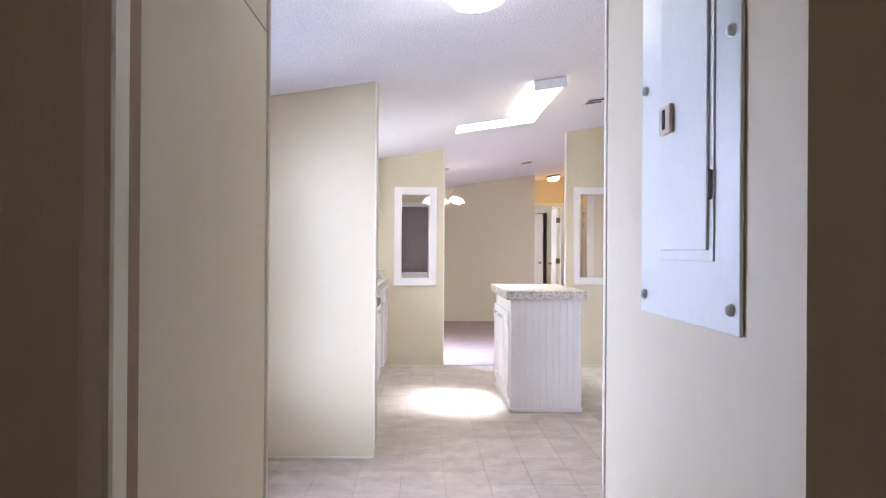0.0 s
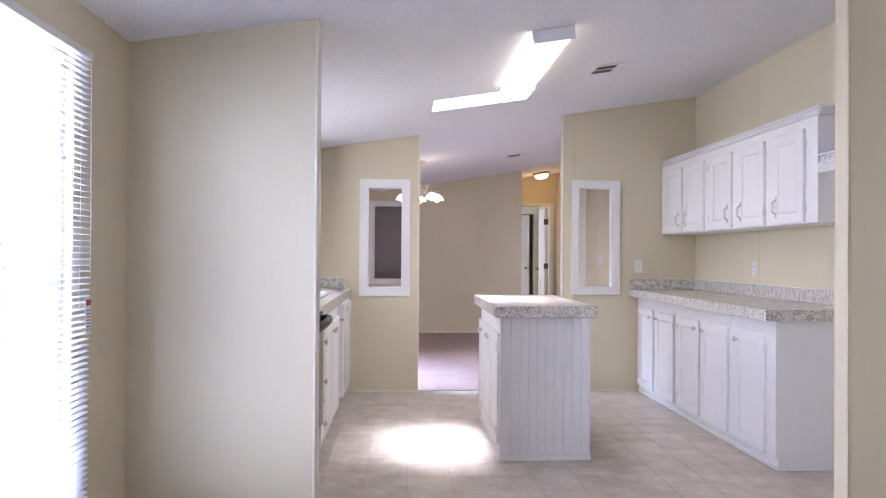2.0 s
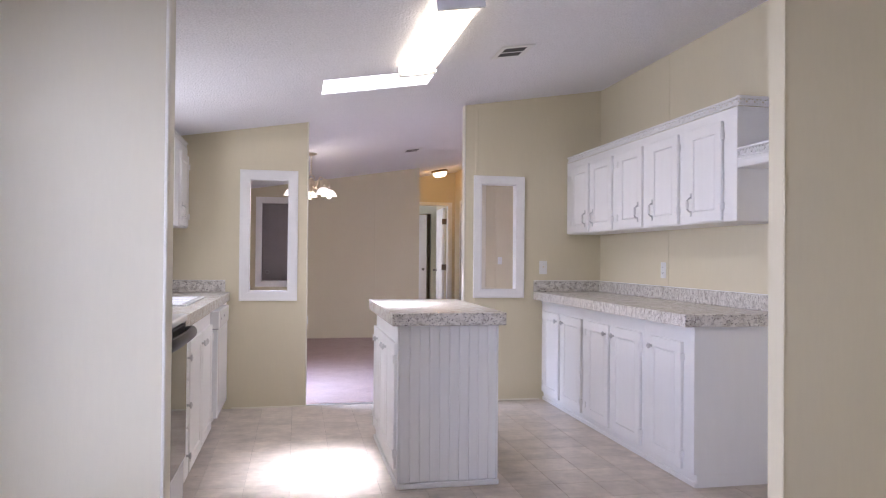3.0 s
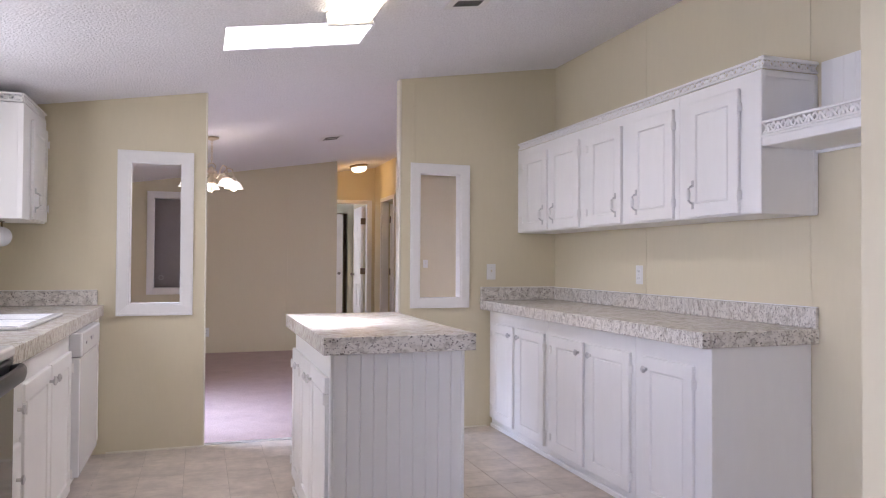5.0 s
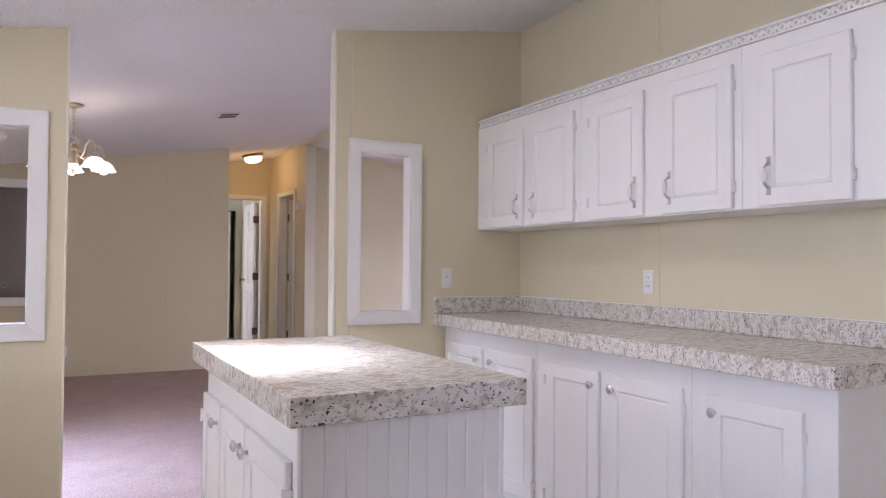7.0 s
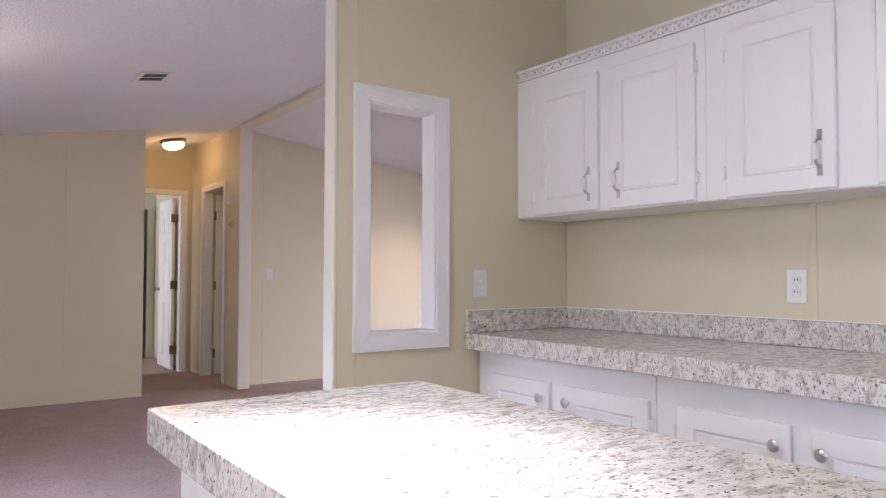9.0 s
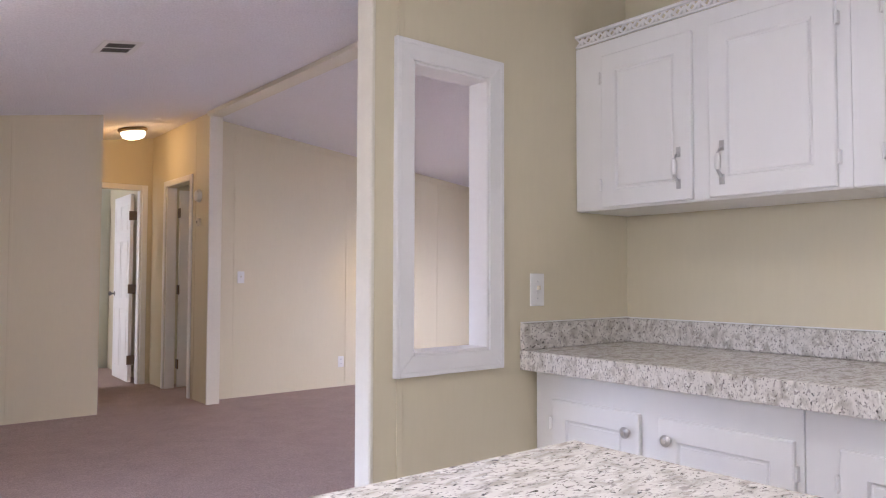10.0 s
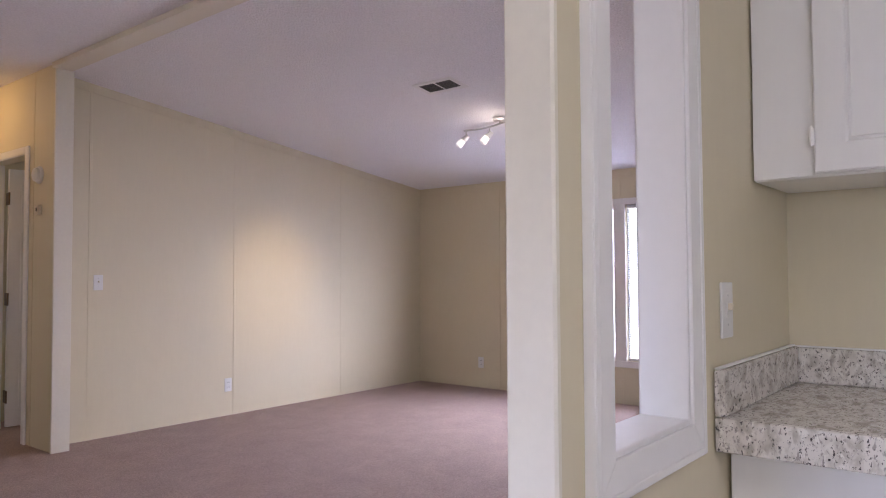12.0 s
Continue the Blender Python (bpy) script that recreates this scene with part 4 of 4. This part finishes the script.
rows = [[bm.verts.new((x, y, z)) for x, z in prof] for y in (-0.592, 0.592)]
for i in range(len(prof) - 1):
    bm.faces.new((rows[0][i], rows[1][i], rows[1][i + 1], rows[0][i + 1]))
bmesh.ops.recalc_face_normals(bm, faces=list(bm.faces))
part("lens", bm, LENS, fl, "lit ribbed acrylic lens", True)
for y0, y1 in ((-0.615, -0.591), (0.591, 0.615)):
    part("end_cap", box(-0.111, 0.111, y0, y1, -0.066, -0.001, 0.005, 2), ENAMEL, fl, "white end cap")
on_ceiling(fl, 1.285, 5.145)

dl = thing("dome_light", (0, 0, 0), "round ceiling light with lit frosted glass and bronze rim", "ceiling light")
part("rim", lathe([(0.13, 0.0), (0.138, -0.012), (0.130, -0.028), (0.118, -0.034), (0.0, -0.034)], (0, 0, 0), "z", 28), BRONZE, dl, "bronze rim", True)
part("glass", lathe([(0.112, -0.0345), (0.116, -0.055), (0.098, -0.088), (0.06, -0.105), (0.0, -0.110)], (0, 0, 0), "z", 28), HALLGLASS, dl, "lit frosted glass bowl", True)
on_ceiling(dl, 2.84, 12.85)
bulb("hall_lamp_glow", (2.84, 12.85, ceil_z(2.84) - 0.17), 4, 0.06, (1.0, 0.56, 0.18))
d1 = thing("dome_light", (0, 0, 0), "round ceiling light with frosted glass near the utility passage", "ceiling light")
part("rim", lathe([(0.13, 0.0), (0.138, -0.012), (0.130, -0.028), (0.118, -0.034), (0.0, -0.034)], (0, 0, 0), "z", 28), BRONZE, d1, "bronze rim", True)
part("glass", lathe([(0.112, -0.0345), (0.116, -0.055), (0.098, -0.080), (0.06, -0.094), (0.0, -0.098)], (0, 0, 0), "z", 28), HALLGLASS, d1, "lit frosted glass bowl", True)
part("finial", lathe([(0.008, -0.0985), (0.012, -0.105), (0.006, -0.115), (0.0, -0.118)], (0, 0, 0), "z", 14), CHROME, d1, rounded=True)
on_ceiling(d1, 0.645, 2.60)
bulb("entry_lamp_glow", (0.645, 2.60, ceil_z(0.645) - 0.17), 2.2, 0.06, (1.0, 0.93, 0.85))

# chandelier
CX, CY = 0.725, 9.08
ch = thing("chandelier", (CX, CY, 1.785), "satin metal chandelier with five lit frosted glass bell shades", "chandelier")
zc = ceil_z(CX)
part("canopy", lathe([(0.062, zc - 0.003), (0.060, zc - 0.014), (0.030, zc - 0.026), (0.010, zc - 0.032), (0.0, zc - 0.033)], (CX, CY, 0), "z", 24), SATIN, ch, rounded=True)
for k in range(8):
    z = zc - 0.045 - k * 0.024
    ang = k * math.pi / 2
    link = [(CX + 0.008 * math.cos(a) * math.cos(ang), CY + 0.008 * math.cos(a) * math.sin(ang), z + 0.016 * math.sin(a)) for a in np.linspace(0, 2 * math.pi, 11)]
    part("chain_link", tube(link, 0.0032, 5), SATIN, ch, rounded=True)
hoop = [(CX + 0.034 * math.cos(a), CY, zc - 0.265 + 0.034 * math.sin(a)) for a in np.linspace(0, 2 * math.pi, 19)]
part("hoop", tube(hoop, 0.004, 6), SATIN, ch, rounded=True)
part("stem", lathe([(0.006, 2.020), (0.024, 2.005), (0.026, 1.985), (0.046, 1.980), (0.046, 1.965), (0.016, 1.963), (0.016, 1.870), (0.046, 1.867), (0.030, 1.850), (0.010, 1.840), (0.008, 1.810), (0.012, 1.800), (0.0, 1.788)], (CX, CY, 0), "z", 20), SATIN, ch, rounded=True)
for k in range(5):
    a = 2 * math.pi * k / 5 + 0.35
    c, s = math.cos(a), math.sin(a)
    part("column_rod", tube([(CX + 0.040 * c, CY + 0.040 * s, 1.865), (CX + 0.040 * c, CY + 0.040 * s, 1.965)], 0.0055, 6), SATIN, ch, rounded=True)
    arm = [(CX + r * c, CY + r * s, z) for r, z in ((0.03, 1.930), (0.07, 1.910), (0.10, 1.935), (0.115, 1.985), (0.15, 2.020), (0.19, 2.005), (0.205, 1.955), (0.205, 1.930))]
    part("arm", tube(arm, 0.0055, 7), SATIN, ch, rounded=True)
    part("socket", lathe([(0.012, 1.937), (0.022, 1.930), (0.024, 1.910), (0.018, 1.905)], (CX + 0.205 * c, CY + 0.205 * s, 0), "z", 14), SATIN, ch, rounded=True)
    sh_ = part("shade", lathe([(0.018, 1.907), (0.040, 1.900), (0.062, 1.877), (0.074, 1.850), (0.084, 1.838), (0.080, 1.837), (0.070, 1.849), (0.058, 1.875), (0.038, 1.896), (0.016, 1.903)], (CX + 0.205 * c, CY + 0.205 * s, 0), "z", 24), SHADEGLASS, ch, "lit frosted glass bell shade", True)
    part("bulb", lathe([(0.0, 1.813), (0.020, 1.819), (0.029, 1.838), (0.022, 1.863), (0.012, 1.885), (0.0, 1.890)], (CX + 0.205 * c, CY + 0.205 * s, 0), "z", 16), BULBGLASS, sh_, "lit bulb", True)
bulb("chandelier_glow", (CX, CY, 1.745), 9, 0.16)

# track light
tk = thing("track_light", (5.60, 9.84, 2.25), "nickel ceiling bar light with four lit glass spot heads", "ceiling light")
TX, TY = 5.60, 9.84
zt = ceil_z(TX)
part("canopy", lathe([(0.06, zt - 0.002), (0.06, zt - 0.018), (0.05, zt - 0.026), (0.0, zt - 0.027)], (TX, TY, 0), "z", 24), CHROME, tk, rounded=True)
bar = [(TX + 0.05 * math.sin(u * math.pi), TY + u * 0.35, zt - 0.045 - 0.012 * u * u) for u in np.linspace(-1.22, 1, 17)]
part("bar", tube(bar, 0.008, 8), CHROME, tk, "curved nickel bar", True)
part("bar_post", tube([(TX, TY, zt - 0.02), (TX, TY, zt - 0.048)], 0.012, 8), CHROME, tk, rounded=True)
for i, u in enumerate((-1.16, -0.66, 0.38, 0.95)):
    p = Vector((TX + 0.05 * math.sin(u * math.pi), TY + u * 0.35, zt - 0.05 - 0.012 * u * u))
    way = Vector((-0.45, 0.35 + 0.2 * u, -0.72) if u > 0 else (0.3, -0.36, -0.6)).normalized()
    part("head_stem", tube([p, p + Vector((0, 0, -0.05))], 0.006, 6), CHROME, tk, rounded=True)
    q = p + Vector((0, 0, -0.05))
    part("head_cup", tube([q - way * 0.02, q + way * 0.012, q + way * 0.035], [0.018, 0.024, 0.026], 14), CHROME, tk, rounded=True)
    hd_ = part("head_glass", tube([q + way * 0.036, q + way * 0.06, q + way * 0.09, q + way * 0.094], [0.024, 0.028, 0.026, 0.018], 14), SHADEGLASS, tk, "lit glass spot shade", True)
for u in (-0.6, 0.75):
    lamp = bpy.data.lights.new("track_spot", "SPOT")
    lamp.energy, lamp.spot_size, lamp.spot_blend, lamp.color, lamp.shadow_soft_size = 40, radians(32), 1.0, (1.0, 0.70, 0.28), 0.03
    lo = new("track_spot", lamp)
    lo.matrix_world = look((TX - 0.08, TY + u * 0.3, zt - 0.2), (5.25, 12.14, 1.15))
bulb("track_glow", (TX - 0.03, TY, zt - 0.18), 2, 0.06)


# ---- windows and blinds ----
def window(name, axis_x, out, y0, y1, z0, z1, label, rail=True):
    """A vinyl window in a wall that runs along y; out: the way to the outside."""
    ob = thing(name, (axis_x, (y0 + y1) / 2, z0), label, "window", kind="structure")
    a, b = sorted((axis_x + out * 0.03, axis_x + out * 0.07))
    f = 0.03
    part("window_frame", box(a, b, y0, y0 + f, z0, z1, 0.003, 1), TRIM, ob)
    part("window_frame", box(a, b, y1 - f, y1, z0, z1, 0.003, 1), TRIM, ob)
    part("window_frame", box(a, b, y0 + f, y1 - f, z0, z0 + f, 0.003, 1), TRIM, ob)
    part("window_frame", box(a, b, y0 + f, y1 - f, z1 - f, z1, 0.003, 1), TRIM, ob)
    zm = (z0 + z1) / 2
    if rail:
        part("meeting_rail", box(a, b, y0 + f, y1 - f, zm - 0.018, zm + 0.018, 0.003, 1), TRIM, ob)
    m = (a + b) / 2
    for q0, q1 in ((z0 + f, zm - 0.018), (zm + 0.018, z1 - f)) if rail else ((z0 + f, z1 - f),):
        g = part("pane", box(m - 0.002, m + 0.002, y0 + f, y1 - f, q0, q1), GLASS, ob)
        g.visible_shadow = False
    return ob


def blind(x, y0, y1, z0, z1, face, label, tilt=6):
    """A lowered mini blind: head rail, slats, ladder cords, bottom rail, wand and a tagged cord."""
    ob = thing("window_blind", (x, (y0 + y1) / 2, z0), label, "blind")
    part("head_rail", box(x - 0.014, x + 0.014, y0, y1, z1 - 0.028, z1, 0.003, 1), PLASTIC, ob)
    part("bottom_rail", box(x - 0.012, x + 0.012, y0 + 0.004, y1 - 0.004, z0, z0 + 0.012, 0.003, 1), PLASTIC, ob)
    mesh = None
    z = z0 + 0.03
    while z < z1 - 0.035:
        if mesh is None:
            bm = bmesh.new()
            prof = [(-0.0125, -0.0012), (-0.006, 0.0008), (0.0, 0.0015), (0.006, 0.0008), (0.0125, -0.0012)]
            r = [[bm.verts.new((px * math.cos(radians(tilt)), yy, pz - face * px * math.sin(radians(tilt)))) for px, pz in prof] for yy in (-(y1 - y0) / 2 + 0.004, (y1 - y0) / 2 - 0.004)]
            for i in range(4):
                bm.faces.new((r[0][i], r[0][i + 1], r[1][i + 1], r[1][i]))
            ext = bmesh.ops.extrude_face_region(bm, geom=list(bm.faces))
            bmesh.ops.translate(bm, vec=(0, 0, 0.0006), verts=[v for v in ext["geom"] if isinstance(v, bmesh.types.BMVert)])
            bmesh.ops.recalc_face_normals(bm, faces=list(bm.faces))
            mesh = bpy.data.meshes.new("slat")
            bm.to_mesh(mesh)
            bm.free()
            mesh.materials.append(SLAT)
        s = new("slat", mesh)
        s.parent = ob
        s.location = (random.uniform(-0.0008, 0.0008), 0, z - z0 + random.uniform(-0.0008, 0.0008))
        z += 0.0212
    for yy in (y0 + 0.09, y1 - 0.09):
        for dx in (-0.0125, 0.0125):
            part("ladder_cord", tube([(x + dx, yy, z0 + 0.01), (x + dx, yy, z1 - 0.02)], 0.0008, 4), PLASTIC, ob)
    return ob


window("window_1", XL, -1, 2.87, 3.45, 0.30, 1.90, "tall white-framed breakfast window bright with daylight")
window("window_2", XL, -1, 2.06, 2.63, 0.30, 1.90, "tall white-framed breakfast window bright with daylight")
window("window_3", XF, 1, 9.745, 10.60, 0.40, 1.84, "white-framed living room window bright with daylight", False)
window("window_4", XF, 1, 8.78, 9.635, 0.40, 1.84, "white-framed living room window bright with daylight", False)
window("window_5", XL, -1, 5.30, 6.20, 1.05, 1.98, "white-framed window over the sink")
window("window_7", XL, -1, 13.95, 15.05, 0.75, 1.95, "white-framed bedroom window")
# unseen window, added to hold the utility room's fill lamp
window("fill_window_8", XL, -1, -1.35, -0.65, 1.0, 1.8, "small white-framed window added unseen to light the utility room")
# out of view; added so the side room gets some light
window("fill_window_9", XF, 1, 12.5, 13.2, 0.75, 1.9, "white-framed window added unseen to light the side room")
window("window_6", XL, -1, 7.47, 8.57, 0.05, 2.03, "tall glazed opening of the dining room")
for nm, y0, y1 in (("north", 2.815, 3.505), ("south", 2.06, 2.802)):
    b = blind(XL + 0.032, y0, y1, 0.20, 1.905, 1, "lowered white mini blind on a bright tall window")
    part("wand", tube([(XL + 0.055, y0 + 0.06, 1.87), (XL + 0.058, y0 + 0.062, 1.25)], 0.0035, 6), SLAT, b)
    part("pull_cord", tube([(XL + 0.052, y1 - 0.035, 1.88), (XL + 0.055, y1 - 0.03, 1.10)], 0.0012, 4), PLASTIC, b)
    tag = part("tag", box(XL + 0.053, XL + 0.0545, y1 - 0.065, y1 - 0.022, 0.925, 1.055), PAPER, b, "white warning tag with red heading")
    part("heading", box(XL + 0.0546, XL + 0.055, y1 - 0.063, y1 - 0.024, 1.025, 1.045), RED, tag)
    for k in range(7):
        part("print_bar", box(XL + 0.0546, XL + 0.055, y1 - 0.060, y1 - 0.028, 0.94 + k * 0.011, 0.944 + k * 0.011), GREYPRINT, tag)
for y0, y1 in ((9.755, 10.59), (8.79, 9.625)):
    blind(XF + 0.018, y0, y1, 0.415, 1.83, -1, "lowered white mini blind in the living room window", 30)

wc = thing("window_casing", (XF, 9.69, 0.35), "white trim boards round the living room windows", "window casing", kind="structure")
for b in ((8.72, 8.78, 0.40, 1.84), (9.635, 9.745, 0.40, 1.84), (10.60, 10.66, 0.40, 1.84), (8.72, 10.66, 1.84, 1.90), (8.70, 10.68, 0.34, 0.40)):
    part("casing_board", box(XF - 0.016, XF - 0.0005, b[0], b[1], b[2], b[3], 0.003, 1), TRIM, wc)

# ---- outdoors ----
bm = bmesh.new()
hexa(bm, -400, 400, -400, 400, -0.9, -0.6)
structure("ground", bm, GRASS, "green lawn round the home")


def tree(x, y, h, seed):
    rnd = random.Random(seed)
    ob = thing("tree", (x, y, -0.6), "leafy green tree standing on the lawn outside", "tree", "trees outside")
    part("trunk", tube([(x, y, -0.6), (x + 0.1, y, h * 0.3), (x + 0.05, y + 0.15, h * 0.7)], [0.22, 0.17, 0.06], 10), BARK, ob)
    for k in range(6):
        a = rnd.uniform(0, 6.28)
        z = h * rnd.uniform(0.25, 0.55)
        part("limb", tube([(x + 0.08, y, z), (x + math.cos(a) * 0.8, y + math.sin(a) * 0.8, z + 0.6), (x + math.cos(a) * 1.5, y + math.sin(a) * 1.5, z + 1.0)], [0.07, 0.05, 0.02], 7), BARK, ob)
    bm = bmesh.new()
    for k in range(1500):
        d = Vector((rnd.gauss(0, 1), rnd.gauss(0, 1), rnd.gauss(0, 0.9))).normalized() * (1.9 * rnd.uniform(0.3, 1) ** 0.5 * (0.75 + 0.35 * noise.noise(Vector((k % 17, seed, k % 7)))))
        c = Vector((x, y, h * 0.62)) + Vector((d.x, d.y, d.z * 1.05))
        u = Vector((rnd.uniform(-1, 1), rnd.uniform(-1, 1), rnd.uniform(-1, 1))).normalized()
        w = u.orthogonal().normalized()
        s = rnd.uniform(0.07, 0.16)
        vs = [bm.verts.new(c + u * s), bm.verts.new(c + w * s * 0.5), bm.verts.new(c - u * s), bm.verts.new(c - w * s * 0.5)]
        bm.faces.new(vs)
    part("crown", bm, LEAF, ob)
    return ob


tree(13.5, 11.4, 5.2, 3)
tree(16.5, 8.6, 6.0, 5)
tree(-9.0, 3.6, 5.5, 8)

# ---- floor tiles ----
T = 0.23
mesh = bpy.data.meshes.new("tile")
bm = box(0.0009, T - 0.0009, 0.0009, T - 0.0009, -0.003, 0.0, 0.0008, 1)
bm.to_mesh(mesh)
bm.free()
mesh.materials.append(TILE)
floor_ob = bpy.data.objects["floor_kitchen"]
far = bmesh.new()
X0, Y00 = 0.335 - 5 * T, 3.47 - 23 * T
for i in range(18):
    for j in range(41):
        x, y = X0 + i * T, Y00 + j * T
        if x > 3.2 or x + T > 3.36 or y + T > 7.335 + 0.12 or y < Y0 - 0.15:
            continue
        if 2.7 < y < 7.2 and 0.0 < x < 2.75:
            t = new("tile", mesh)
            t.parent = floor_ob
            t.location = (x, y, 0)
        else:
            y1 = min(y + T - 0.0009, 7.33)
            hexa(far, x + 0.0009, x + T - 0.0009, y + 0.0009, y1, -0.003, 0.0)
tagged(part("tile_field", far, TILE, floor_ob), "beige mottled vinyl tiles", kind="stuff")
